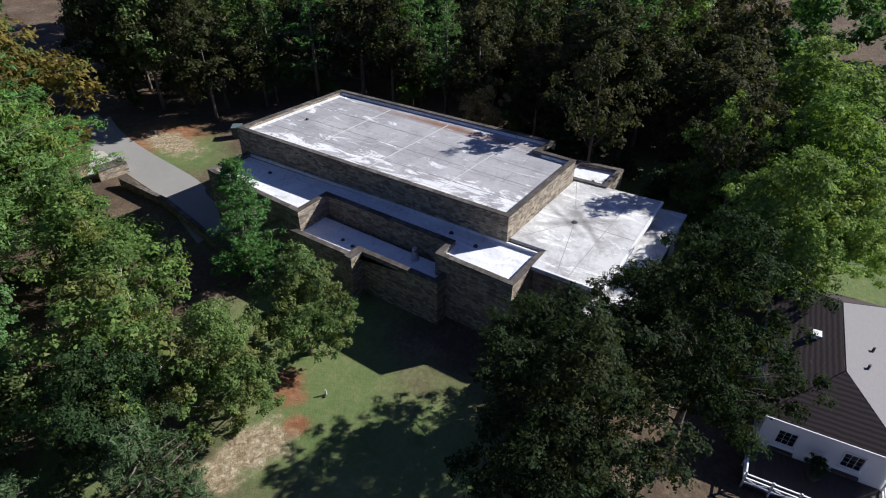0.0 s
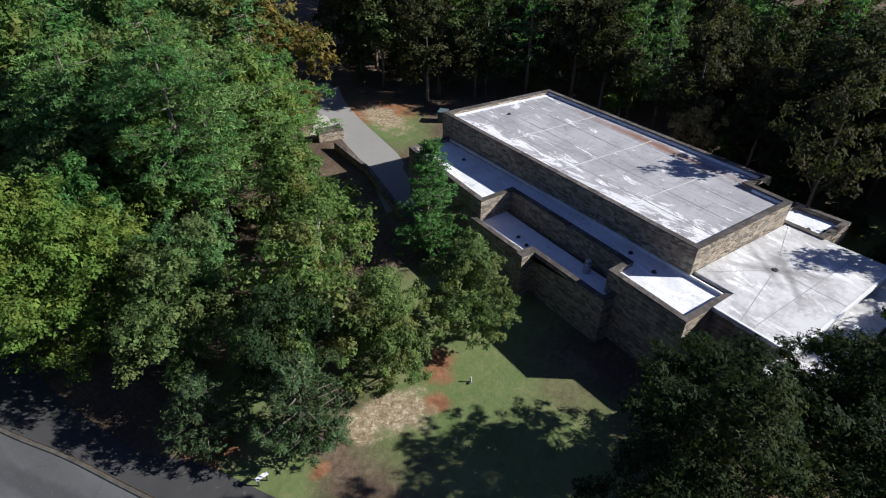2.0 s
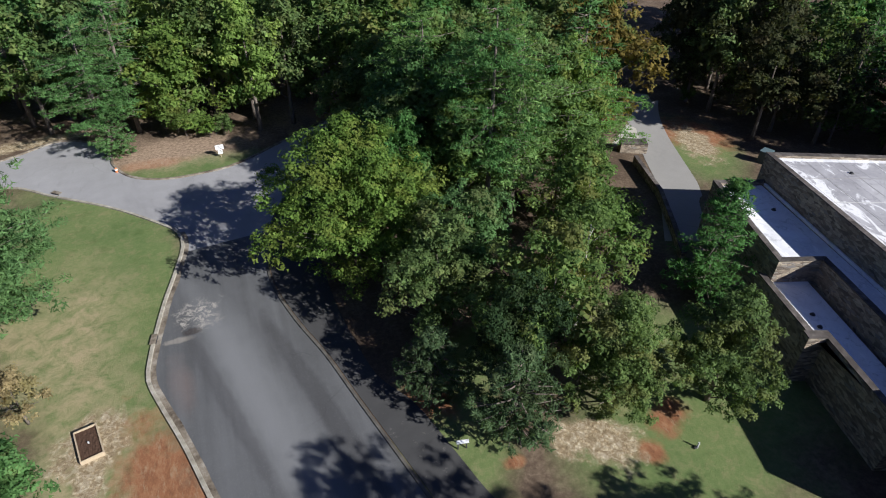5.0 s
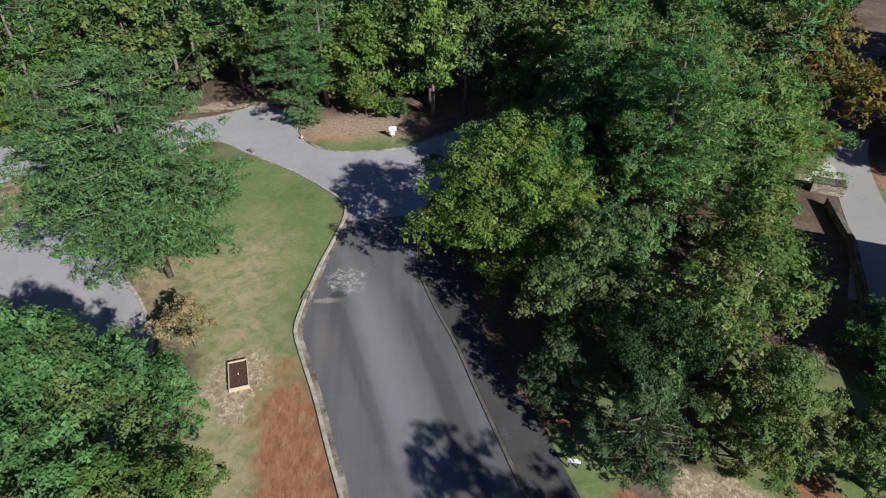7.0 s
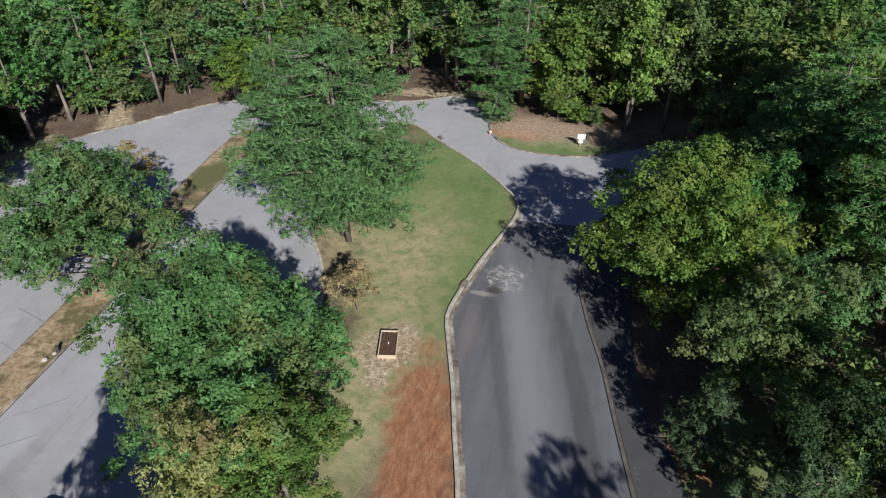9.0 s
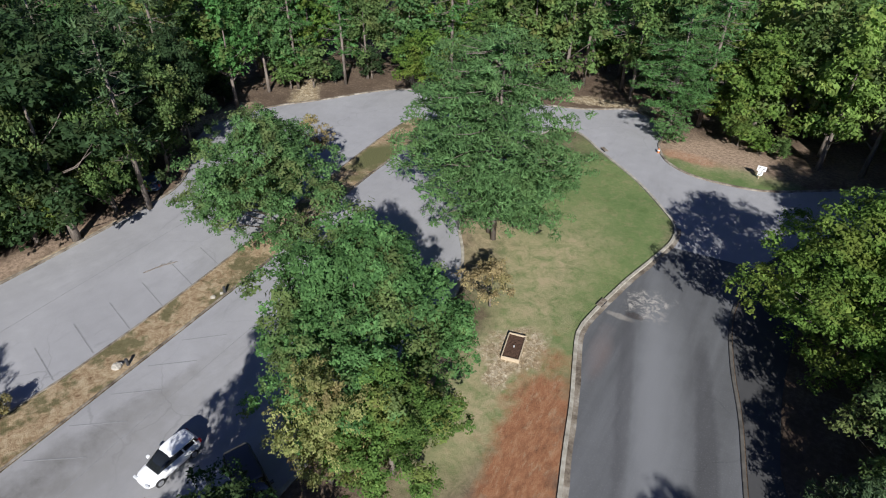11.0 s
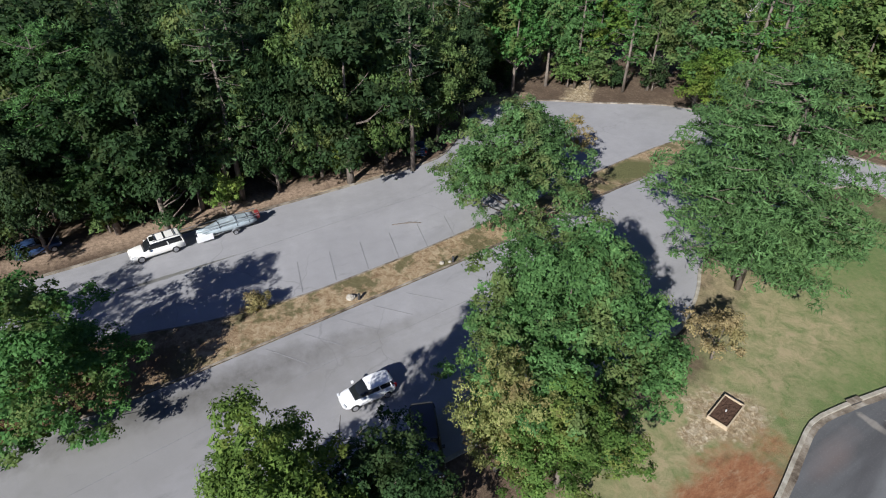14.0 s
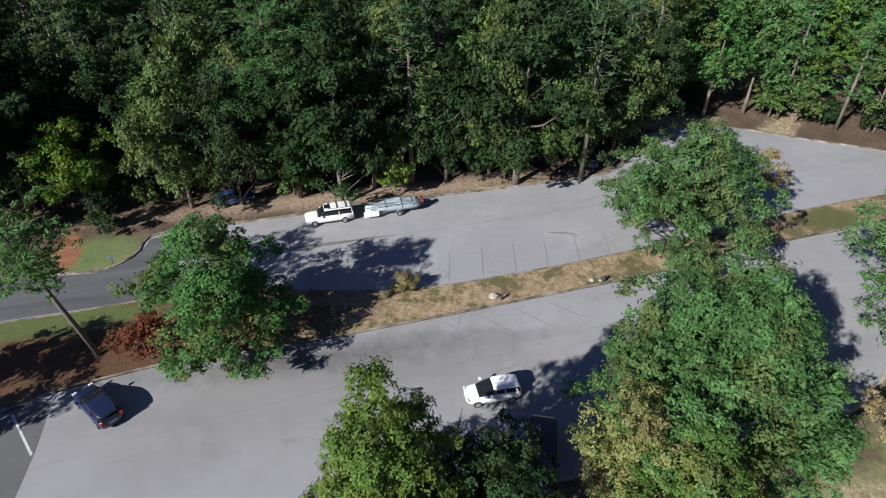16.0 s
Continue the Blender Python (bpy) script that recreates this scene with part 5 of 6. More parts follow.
for part_name, me in zip(("trunk", "crown"), SHRUB):
    twig = new(part_name, me)
    twig.parent = pot
    twig.matrix_local = pose(0, 0, 0.35) @ Matrix.Diagonal((0.55, 0.55, 0.5, 1))
    if part_name == "crown":
        twig.material_slots[0].link, twig.material_slots[0].material = "OBJECT", LEAF_DEEP
for name, meshes, x, y, s, mat, label in near:
    lean = (13, -3) if "leaning pine" in label else (0, 0)
    plant(name, meshes, x, y, label, "shrub" if "shrub" in name else "tree", s, material=mat, tilt=lean, turn=0.0 if lean[0] else (37 * abs(x) + 53 * abs(y)) % 360)

# woodland round the clearing
W_MID = [broadleaf(20, 6.0, 3.0, 60, 8, 6, 0.47, LEAF_OAK, limbs=8, spread=1.15, boughs=14), broadleaf(20, 5.6, 2.0, 56, 8, 6, 0.47, LEAF_OAK, limbs=8, spread=1.15, boughs=13)]
W_OAKS = [broadleaf(20, 6.0, 1.6, 100, 10, 8, 0.36, LEAF_OAK, limbs=9, boughs=18), broadleaf(20, 5.4, 2.0, 95, 10, 8, 0.36, LEAF_OAK, limbs=9, boughs=16), broadleaf(20, 5.8, 4.0, 90, 10, 8, 0.36, LEAF_OAK, limbs=9, boughs=16)]
W_PINES = [conifer(22, 4.8, 5.0, 14, 13, NEEDLE, needle=0.7, tuft=0.8, side=0), conifer(22, 4.4, 6.5, 12, 13, NEEDLE, needle=0.7, tuft=0.8, side=0)]
lot_ring = left[cut:] + [(-30, -45), (-50, -45)] + far_edge[::-1] + right[cut_r:][::-1]


def inside(x, y, ring):
    hit = False
    for (ax, ay), (bx, by) in zip(ring, ring[1:] + ring[:1]):
        if (ay > y) != (by > y) and x < (bx - ax) * (y - ay) / (by - ay) + ax:
            hit = not hit
    return hit


def near_line(x, y, line):
    return min((x - a) ** 2 + (y - b) ** 2 for a, b in line) ** 0.5


CLEAR = [  # open ground: lot and junction with their verge, lawn, building, house, behind the camera
    [(-57, -60), (-57, 34), (-64, 40), (-70, 46), (-70, 58), (-58, 73), (-50, 78), (-26, 85), (-20, 89), (-12, 84), (-4, 80), (8, 80), (20, 77), (22, 60), (14, 50), (24, 40), (34, 46), (44, 62), (56, 72), (68, 62), (67, 52), (74, 44), (80, 34), (72, 12), (71, -4), (67, -16), (56, -19), (54, -40), (20, -60)],
    [(-50, -19), (-50, -60), (-30, -60), (-30, -19)],
    [(-58, -16), (-61, -24), (-56, -34), (-48, -34), (-48, -16)],
]
drive_mid = [((a[0] + b[0]) / 2, (a[1] + b[1]) / 2) for a, b in zip(spline(DRIVE_L, 3), spline(DRIVE_R, 3))]
far_road = [(6, 68), (12, 72), (22, 80), (34, 90), (44, 97)]
planted, tries = [], 0
while tries < 9000 and len(planted) < 315:
    tries += 1
    a = rng.uniform(-12, 232)
    d = 52 + 52 * rng.uniform() ** 0.9
    x, y = math.cos(radians(a)) * d, math.sin(radians(a)) * d
    if any(inside(x, y, ring) for ring in CLEAR) or near_line(x, y, drive_mid) < (9.0 if y < 72 else 7.4) or near_line(x, y, far_road) < 6.5:
        continue
    gap = 4.1
    if any((x - p[0]) ** 2 + (y - p[1]) ** 2 < gap**2 for p in planted) or any((x - t[2]) ** 2 + (y - t[3]) ** 2 < 12 for t in near):
        continue
    planted.append((x, y, d))
planted.sort(key=lambda p: p[2])
for i, (x, y, d) in enumerate(planted):
    s = rng.uniform(0.78, 1.12)
    if x > 45 and y < 60:
        s *= 0.9
    roll = rng.uniform()
    if rng.uniform() < (0.3 if x < 0 else 0.12):
        plant("pine_tree", W_PINES[i % 2], x, y, "tall pine tree in the dense woodland", "tree", (s * 1.05, s * 1.05, s), group="woodland trees", material=NEEDLE_DARK if x < -50 and y < 45 else None, z=-0.1)
    else:
        shade = LEAF_OLIVE_DIM if x > 48 and y < 62 else LEAF_DEEP if x < -50 and y < 45 else (None, LEAF_LOT, LEAF_LIME_DULL, None)[i % 4]
        leaf = LEAF_LIME if roll < 0.06 and shade is None else LEAF_SPRING if 0.06 <= roll < 0.08 else LEAF_OAK if roll > 0.85 and x > -50 else shade
        plant("oak_tree", W_OAKS[i % 3] if d < 80 else W_MID[i % 2], x, y, "tall broadleaf tree in the dense woodland", "tree", (s * rng.uniform(0.85, 1.15),) * 2 + (s,), group="woodland trees", material=leaf, z=-0.1)
# understorey along the woodland's edge
UNDER = [broadleaf(6, 2.8, 0.3, 28, 7, 6, 0.33, LEAF_OAK, boughs=7, limbs=6), broadleaf(6, 2.5, 0.4, 26, 7, 6, 0.33, LEAF_OAK, boughs=7, limbs=6)]
small, tries = [], 0
while tries < 6000 and len(small) < 200:
    tries += 1
    a = rng.uniform(-18, 232)
    d = 55 + 60 * rng.uniform()
    x, y = math.cos(radians(a)) * d, math.sin(radians(a)) * d
    if any(inside(x, y, ring) for ring in CLEAR) or near_line(x, y, drive_mid) < 5.6 or near_line(x, y, far_road) < 6.0 or near_line(x, y, far_edge) < 3.5:
        continue
    if any((x - p[0]) ** 2 + (y - p[1]) ** 2 < 9 for p in small):
        continue
    small.append((x, y))
    s = rng.uniform(0.55, 1.35)
    plant("undergrowth_tree", UNDER[len(small) % 2], x, y, "young leafy tree under the woodland canopy", "tree", (s * 1.1, s * 1.1, s), group="undergrowth", material=LEAF_LIME if rng.uniform() < 0.1 else None, z=-0.1)

for x, y, k, leaf in ((55.5, -7.0, 0.75, LEAF_OLIVE_DIM), (58.0, -3.5, 0.6, None), (61.5, -7.5, 0.9, LEAF_DEEP), (57.5, -11.0, 0.8, None), (53.8, -12.5, 0.7, LEAF_DEEP), (64.5, -3.0, 1.0, LEAF_OLIVE_DIM), (60.0, 2.5, 0.7, None),
                      (66.0, -11.0, 1.2, LEAF_OLIVE_DIM), (63.0, -14.5, 1.1, None), (56.5, -16.5, 0.9, LEAF_DEEP), (50.5, -14.0, 0.7, None), (69.0, 3.0, 1.1, LEAF_DEEP), (64.0, 9.0, 0.8, LEAF_OLIVE_DIM), (47.0, -13.0, 0.6, LEAF_DEEP)):
    plant("shrub", UNDER[int(k * 10) % 2], x, y, "leafy shrub on the shaded lawn behind the building", "shrub", (k, k, 0.8 * k), group="garden shrubs", material=leaf)

for i in range(18, len(far_edge) - 14, 5):
    (x0, y0), (x1, y1) = far_edge[i], far_edge[i + 1]
    d = math.hypot(x1 - x0, y1 - y0)
    if d < 0.05 or x0 > -30 or rng.uniform() < 0.35:
        continue
    k, s = rng.uniform(4.0, 7.5), rng.uniform(0.4, 0.95)
    x, y = x0 + (y1 - y0) / d * k, y0 - (x1 - x0) / d * k
    if inside(x, y, lot_ring):
        x, y = 2 * x0 - x, 2 * y0 - y
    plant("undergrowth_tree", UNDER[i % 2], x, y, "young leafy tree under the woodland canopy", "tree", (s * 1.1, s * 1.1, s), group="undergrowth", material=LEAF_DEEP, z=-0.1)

# the woods beyond, too many to count: one joined mesh of crowns
def distant(name, spots, make, label):
    """Crowns and trunks of far trees in one mesh, each turned and sized a little differently."""
    cos, tri, base = [], [], 0
    for (x, y), k in spots:
        me = make[k % len(make)]
        co = np.empty(3 * len(me.vertices), np.float32)
        me.vertices.foreach_get("co", co)
        co = co.reshape(-1, 3)
        a, s = rng.uniform(0, math.tau), rng.uniform(0.8, 1.15)
        rot = np.array([[math.cos(a), -math.sin(a), 0], [math.sin(a), math.cos(a), 0], [0, 0, 1]])
        cos.append(co @ rot.T * np.array([s * 1.1, s * 1.1, s]) + np.array([x, y, 0]))
    v = np.concatenate(cos)
    n = len(v) // 3
    me = bpy.data.meshes.new(name)
    me.vertices.add(3 * n)
    me.vertices.foreach_set("co", v.astype(np.float32).ravel())
    me.loops.add(3 * n)
    me.loops.foreach_set("vertex_index", np.arange(3 * n, dtype=np.int32))
    me.polygons.add(n)
    me.polygons.foreach_set("loop_start", np.arange(0, 3 * n, 3, dtype=np.int32))
    me.polygons.foreach_set("loop_total", np.full(n, 3, dtype=np.int32))
    me.update(calc_edges=True)
    me.materials.append(LEAF_LOT)
    return tagged(new(name, me), label, "woodland", kind="stuff")


FAR_MAKE = [broadleaf(20, 5.8, 3.0, 36, 6, 6, 0.6, LEAF_OAK, boughs=9)[1], broadleaf(19, 5.4, 3.0, 34, 6, 6, 0.6, LEAF_OAK, boughs=9)[1]]
spots, tries = [], 0
while tries < 9000 and len(spots) < 185:
    tries += 1
    a = rng.uniform(-42, 232)
    d = 98 + 44 * rng.uniform() ** 0.9
    x, y = math.cos(radians(a)) * d, math.sin(radians(a)) * d
    if near_line(x, y, drive_mid) < 6 or any((x - p[0]) ** 2 + (y - p[1]) ** 2 < 30 for p, _ in spots) or any((x - p[0]) ** 2 + (y - p[1]) ** 2 < 16 for p in planted):
        continue
    spots.append(((x, y), len(spots)))
distant("distant_woodland", spots, FAR_MAKE, "dense green broadleaf woodland canopy in the distance")

# bare dead trees
def dead_tree(name, x, y, h, r, forks, label, material):
    """A leafless stem with forked, upswept branches."""
    global rng
    rng = np.random.default_rng(int(h * 31 + forks))
    ob = thing(name, pose(x, y, 0), label, "tree")
    bm = bmesh.new()
    stem = [(0, 0, -0.1), (0.013 * h, 0.01 * h, 0.43 * h), (-0.01 * h, 0.02 * h, 0.78 * h), (0.01 * h, 0.04 * h, h)]
    tube(bm, stem, [r, r * 0.75, r * 0.45, r * 0.12], 7)
    for k in range(forks):
        z, a = h * rng.uniform(0.5, 0.95), rng.uniform(0, math.tau)
        ln = rng.uniform(0.06, 0.11) * h * (1.5 - z / h)
        start = Vector((0.0, 0.024 * h, z))
        mid = start + Vector((math.cos(a) * ln, math.sin(a) * ln, 0.7 * ln))
        tip = mid + Vector((math.cos(a + 0.4) * ln * 0.7, math.sin(a + 0.4) * ln * 0.7, ln))
        tube(bm, [start, mid, tip], [r * 0.34, r * 0.22, r * 0.06], 5)
        for turn in (-0.8, 0.9):
            tube(bm, [mid, mid + Vector((math.cos(a + turn) * ln * 0.6, math.sin(a + turn) * ln * 0.6, 0.5 * ln))], [r * 0.16, r * 0.05], 4)
    part("trunk", bm, material, ob)
    return ob


PALE_BARK = plain("bleached dead wood", (0.4, 0.38, 0.35), 0.9, 0.2, var=0.3, scale=2.0)
dead_tree("dead_sapling", -18.3, 4.7, 11.6, 0.11, 6, "bare dead sapling among leafy trees", BARK)
dead_tree("dead_tree", -56.5, 87.5, 20.5, 0.3, 12, "pale bare dead tree standing in the woodland", PALE_BARK)
dead_tree("dead_tree", 24.6, 30.0, 10.5, 0.12, 7, "slender grey dead tree in the grove", PALE_BARK)

# ---- vehicles ----
def loft(bm, stations, sides=20, power=4.0):
    """A skin over rounded sections (x, half width, low z, high z)."""
    rings = []
    for x, hw, z0, z1 in stations:
        ring = []
        for k in range(sides):
            a = math.tau * (k + 0.5) / sides
            c, s = math.cos(a), math.sin(a)
            ring.append(bm.verts.new((x, hw * math.copysign(abs(c) ** (2 / power), c), (z0 + z1) / 2 + (z1 - z0) / 2 * math.copysign(abs(s) ** (2 / power), s))))
        rings.append(ring)
    for a, b in zip(rings, rings[1:]):
        for k in range(sides):
            f = bm.faces.new((a[k], a[(k + 1) % sides], b[(k + 1) % sides], b[k]))
            f.smooth = True
    bm.faces.new(rings[0][::-1])
    bm.faces.new(rings[-1])
    bmesh.ops.recalc_face_normals(bm, faces=bm.faces[:])
    return bm


def wheel(parent, x, y, r, w):
    tyre = part("wheel", tube(bmesh.new(), [(x, y - w / 2, r), (x, y - w / 2 + 0.03, r), (x, y + w / 2 - 0.03, r), (x, y + w / 2, r)], [r * 0.9, r, r, r * 0.9], 24), RUBBER, parent)
    s = 1 if y > 0 else -1
    bm = bmesh.new()
    tube(bm, [(x, y + s * (w / 2 - 0.02), r), (x, y + s * (w / 2 + 0.012), r)], [r * 0.66, r * 0.62], 18)
    for k in range(5):
        box(bm, -0.035, 0.035, 0, 0.02, 0, r * 0.6, m=Matrix.Translation((x, y + s * (w / 2 + 0.012) - (0.0 if s > 0 else 0.02), r)) @ Matrix.Rotation(k * math.tau / 5, 4, "Y"))
    part("rim", bm, RIM, tyre)


def car(name, m, paint, body, cabin, roof, hw, wr, axles, label, rails=False, lamps=True):
    ob = thing(name, m, label, "car")
    part("body", loft(bmesh.new(), body), paint, ob)
    part("glasshouse", loft(bmesh.new(), cabin, 20, 5.0), GLASS_DARK, ob, "tinted windows")
    part("roof", loft(bmesh.new(), roof, 20, 5.0), paint, ob)
    top = {x: (w, z) for x, w, _, z in cabin}
    xs = sorted(top)
    for x in (xs[1], (xs[1] + xs[-2]) / 2, ):
        for s in (-1, 1):
            w, z = top.get(x, (hw * 0.8, cabin[2][3]))
            bm = bmesh.new()
            tube(bm, [(x - 0.12, s * (hw - 0.06), 0.55 * (body[3][3]) + 0.4), (x, s * (w - 0.035), z - 0.1)], [0.055, 0.05], 6)
            part("pillar", bm, paint, ob)
    x0, x1 = body[0][0], body[-1][0]
    for s in (-1, 1):
        bm = bmesh.new()
        box(bm, x1 - 0.16, x1 + 0.005, s * hw * 0.66 - 0.17, s * hw * 0.66 + 0.17, 0.6, 0.76, 0.03)
        part("headlight", bm, LAMP_CLEAR, ob)
        bm = bmesh.new()
        box(bm, x0 - 0.015, x0 + 0.12, s * hw * 0.78 - 0.1, s * hw * 0.78 + 0.1, 0.72, 1.0, 0.02)
        part("tail_light", bm, LAMP_RED, ob)
        bm = bmesh.new()
        box(bm, cabin[-1][0] - 0.55, cabin[-1][0] - 0.35, s * (hw + 0.06) - 0.1, s * (hw + 0.06) + 0.1, body[3][3] - 0.02, body[3][3] + 0.14, 0.03)
        part("mirror", bm, paint, ob)
    for x in axles:
        for s in (-1, 1):
            wheel(ob, x, s * (hw - 0.09), wr, 0.22)
    if rails:
        for s in (-1, 1):
            bm = bmesh.new()
            tube(bm, [(-2.3, s * 0.7, roof[2][3] + 0.03), (0.3, s * 0.7, roof[2][3] + 0.03)], [0.025, 0.025], 8)
            part("roof_rail", bm, METAL, ob)
        for x in (-1.9, -0.9, 0.0):
            bm = bmesh.new()
            box(bm, x - 0.04, x + 0.04, -0.75, 0.75, roof[2][3] + 0.04, roof[2][3] + 0.08, 0.01)
            part("cross_bar", bm, DARKMETAL, ob)
        bm = bmesh.new()
        box(bm, -0.05, 0.5, -0.42, 0.42, roof[2][3] - 0.02, roof[2][3] + 0.012, 0.004)
        part("sunroof", bm, GLASS_DARK, ob)
    bm = bmesh.new()
    box(bm, x0 - 0.012, x0 + 0.03, -0.26, 0.26, 0.62, 0.74)
    part("number_plate", bm, PAINT_LINE, ob)
    return ob


def hatch(name, m, paint, label):
    return car(name, m, paint,
               [(-2.1, 0.5, 0.4, 0.86), (-2.04, 0.7, 0.3, 0.98), (-1.85, 0.82, 0.22, 1.03), (-1.2, 0.88, 0.2, 1.01), (0.0, 0.88, 0.2, 0.97), (0.9, 0.87, 0.2, 0.95), (1.4, 0.84, 0.22, 0.9), (1.75, 0.77, 0.24, 0.82), (1.98, 0.64, 0.27, 0.72), (2.1, 0.42, 0.33, 0.62)],
               [(-1.98, 0.66, 0.8, 1.0), (-1.62, 0.7, 0.8, 1.38), (-0.7, 0.72, 0.8, 1.46), (0.15, 0.7, 0.8, 1.42), (1.2, 0.66, 0.8, 0.93)],
               [(-1.92, 0.5, 1.26, 1.36), (-1.78, 0.6, 1.3, 1.41), (-1.4, 0.66, 1.34, 1.46), (-0.7, 0.68, 1.38, 1.5), (-0.1, 0.65, 1.35, 1.47), (0.12, 0.56, 1.31, 1.41), (0.2, 0.4, 1.3, 1.36)], 0.88, 0.32, (-1.28, 1.3), label)


def suv(name, m, paint, label, long=1.0, rails=False):
    k = long
    return car(name, m, paint,
               [(-2.72 * k, 0.85, 0.45, 1.1), (-2.66 * k, 0.98, 0.3, 1.2), (-1.5 * k, 1.0, 0.28, 1.2), (0.2, 1.0, 0.28, 1.18), (1.1, 1.0, 0.28, 1.16), (1.9, 0.98, 0.3, 1.1), (2.62, 0.92, 0.32, 0.98), (2.75, 0.75, 0.4, 0.85)],
               [(-2.66 * k, 0.8, 1.0, 1.2), (-2.5 * k, 0.84, 1.0, 1.78), (-0.9, 0.86, 1.0, 1.86), (0.45, 0.83, 1.0, 1.8), (1.35, 0.8, 1.0, 1.16)],
               [(-2.6 * k, 0.78, 1.7, 1.8), (-2.35 * k, 0.82, 1.74, 1.86), (-0.9, 0.84, 1.8, 1.91), (0.35, 0.8, 1.75, 1.85), (0.55, 0.72, 1.7, 1.79)], 1.0, 0.39, (-1.65 * k, 1.75), label, rails)


hatch("hatchback_car", pose(-27.75, 10.15, 0.01, 0, 0, -91), CAR_WHITE, "small white hatchback on the parking lot lane")
suv("large_suv", pose(-54.65, -0.2, 0.01, 0, 0, -87) @ Matrix.Scale(0.94, 4), CAR_CREAM, "long pearl white SUV parked by the kerb", 1.0, True)
hatch("sedan_car", pose(-32.55, -18.25, 0.01, 0, 0, -141) @ Matrix.Diagonal((1.1, 1.02, 1.0, 1)), CAR_NAVY, "dark navy car parked beside the island kerb")
suv("dark_suv", pose(-21.6, 11.75, 0.01, 0, 0, -22), CAR_BLACK, "black SUV parked in tree shade", 0.95)

hatch("parked_car", pose(-61.2, 33.2, -0.01, 0, 0, 150), CAR_BLUE, "dark blue car parked in shade under the trees")
hatch("parked_car", pose(-60.6, -10.4, -0.01, 0, 0, 100), CAR_BLUE, "dark blue car parked among trees past the lot")

trailer = thing("boat_trailer", pose(-54.85, 6.4, 0.01, 0, 0, -87), "galvanised boat trailer hitched behind the SUV", "trailer")
for y in (-0.55, 0.55):
    bm = bmesh.new()
    tube(bm, [(-3.0, y, 0.5), (1.4, y, 0.5), (2.9, 0, 0.5)], [0.05, 0.05, 0.045], 6)
    part("frame_rail", bm, METAL, trailer)
for x in (-2.6, -1.2, 0.2, 1.3):
    bm = bmesh.new()
    tube(bm, [(x, -0.6, 0.52), (x, 0.6, 0.52)], [0.04, 0.04], 6)
    part("crossmember", bm, METAL, trailer)
for y in (-0.88, 0.88):
    wheel(trailer, -0.9, y, 0.3, 0.18)
    bm = bmesh.new()
    loft(bm, [(-1.32, 0.04, 0.45, 0.52), (-1.15, 0.12, 0.6, 0.68), (-0.9, 0.13, 0.66, 0.72), (-0.65, 0.12, 0.6, 0.68), (-0.48, 0.04, 0.45, 0.52)])
    bmesh.ops.translate(bm, verts=bm.verts[:], vec=(0, y, 0))
    part("fender", bm, METAL, trailer)
bm = bmesh.new()
box(bm, 1.35, 3.0, 0.86, 0.94, 0.35, 1.02, 0.02)
part("side_panel", bm, WHITE, trailer, "white boxed panel")
bm = bmesh.new()
box(bm, 1.9, 2.7, -0.35, 0.35, 0.5, 0.95, 0.05)
part("tool_box", bm, WHITE, trailer)
boat = thing("covered_boat", pose(-54.85, 6.4, 0.01, 0, 0, -87), "grey aluminium boat under a tarp on the trailer", "boat")
ALU = plain("grey boat cover", (0.33, 0.39, 0.42), 0.55, 0.4, 0.1, var=0.55, scale=1.6, bump=0.6)
part("hull", loft(bmesh.new(), [(-3.3, 0.7, 0.62, 1.1), (-2.6, 0.85, 0.58, 1.2), (-0.5, 0.9, 0.58, 1.22), (1.2, 0.72, 0.6, 1.25), (2.3, 0.3, 0.75, 1.28), (2.7, 0.06, 0.95, 1.27)], 18, 3.0), ALU, boat)
bm = loft(bmesh.new(), [(-3.2, 0.62, 1.05, 1.3), (-2.7, 0.74, 1.1, 1.36), (-2.2, 0.8, 1.1, 1.34), (-1.6, 0.78, 1.1, 1.48), (-0.9, 0.72, 1.1, 1.56), (-0.4, 0.78, 1.1, 1.38), (0.2, 0.7, 1.1, 1.4), (1.0, 0.52, 1.15, 1.3), (1.7, 0.34, 1.18, 1.3), (2.3, 0.15, 1.2, 1.29)], 24, 2.6)
for v in bm.verts:
    v.co.z += 0.1 * noise.noise(v.co * 2.2)
    v.co.y += 0.07 * noise.noise(v.co * 1.7 + Vector((4, 0, 0)))
part("cover", bm, ALU, boat, "creased grey tarp")
for y, z, reach in ((0.45, 1.5, 2.0), (0.75, 1.42, 3.0), (-0.62, 1.5, 4.7), (-0.5, 1.56, 4.5)):
    bm = bmesh.new()
    tube(bm, [(-3.6, y, z), (reach, y + 0.08, z + 0.02)], [0.035, 0.03], 6)
    part("pole", bm, METAL, boat)
for x, w, z in ((-2.45, 0.9, 1.36), (-1.2, 0.92, 1.56), (0.5, 0.78, 1.4)):
    bm = bmesh.new()
    tube(bm, [(x, -w, 0.95), (x, -w * 0.8, z - 0.06), (x, 0, z + 0.05), (x, w * 0.8, z - 0.06), (x, w, 0.95)], [0.03] * 5, 5)
    part("tie_strap", bm, DARKMETAL, boat)
bm = bmesh.new()
box(bm, -3.75, -3.35, -0.3, 0.35, 0.7, 1.5, 0.08)
part("outboard_motor", bm, plain("red engine cowl", (0.22, 0.03, 0.03), 0.4), boat, "dark red outboard motor")

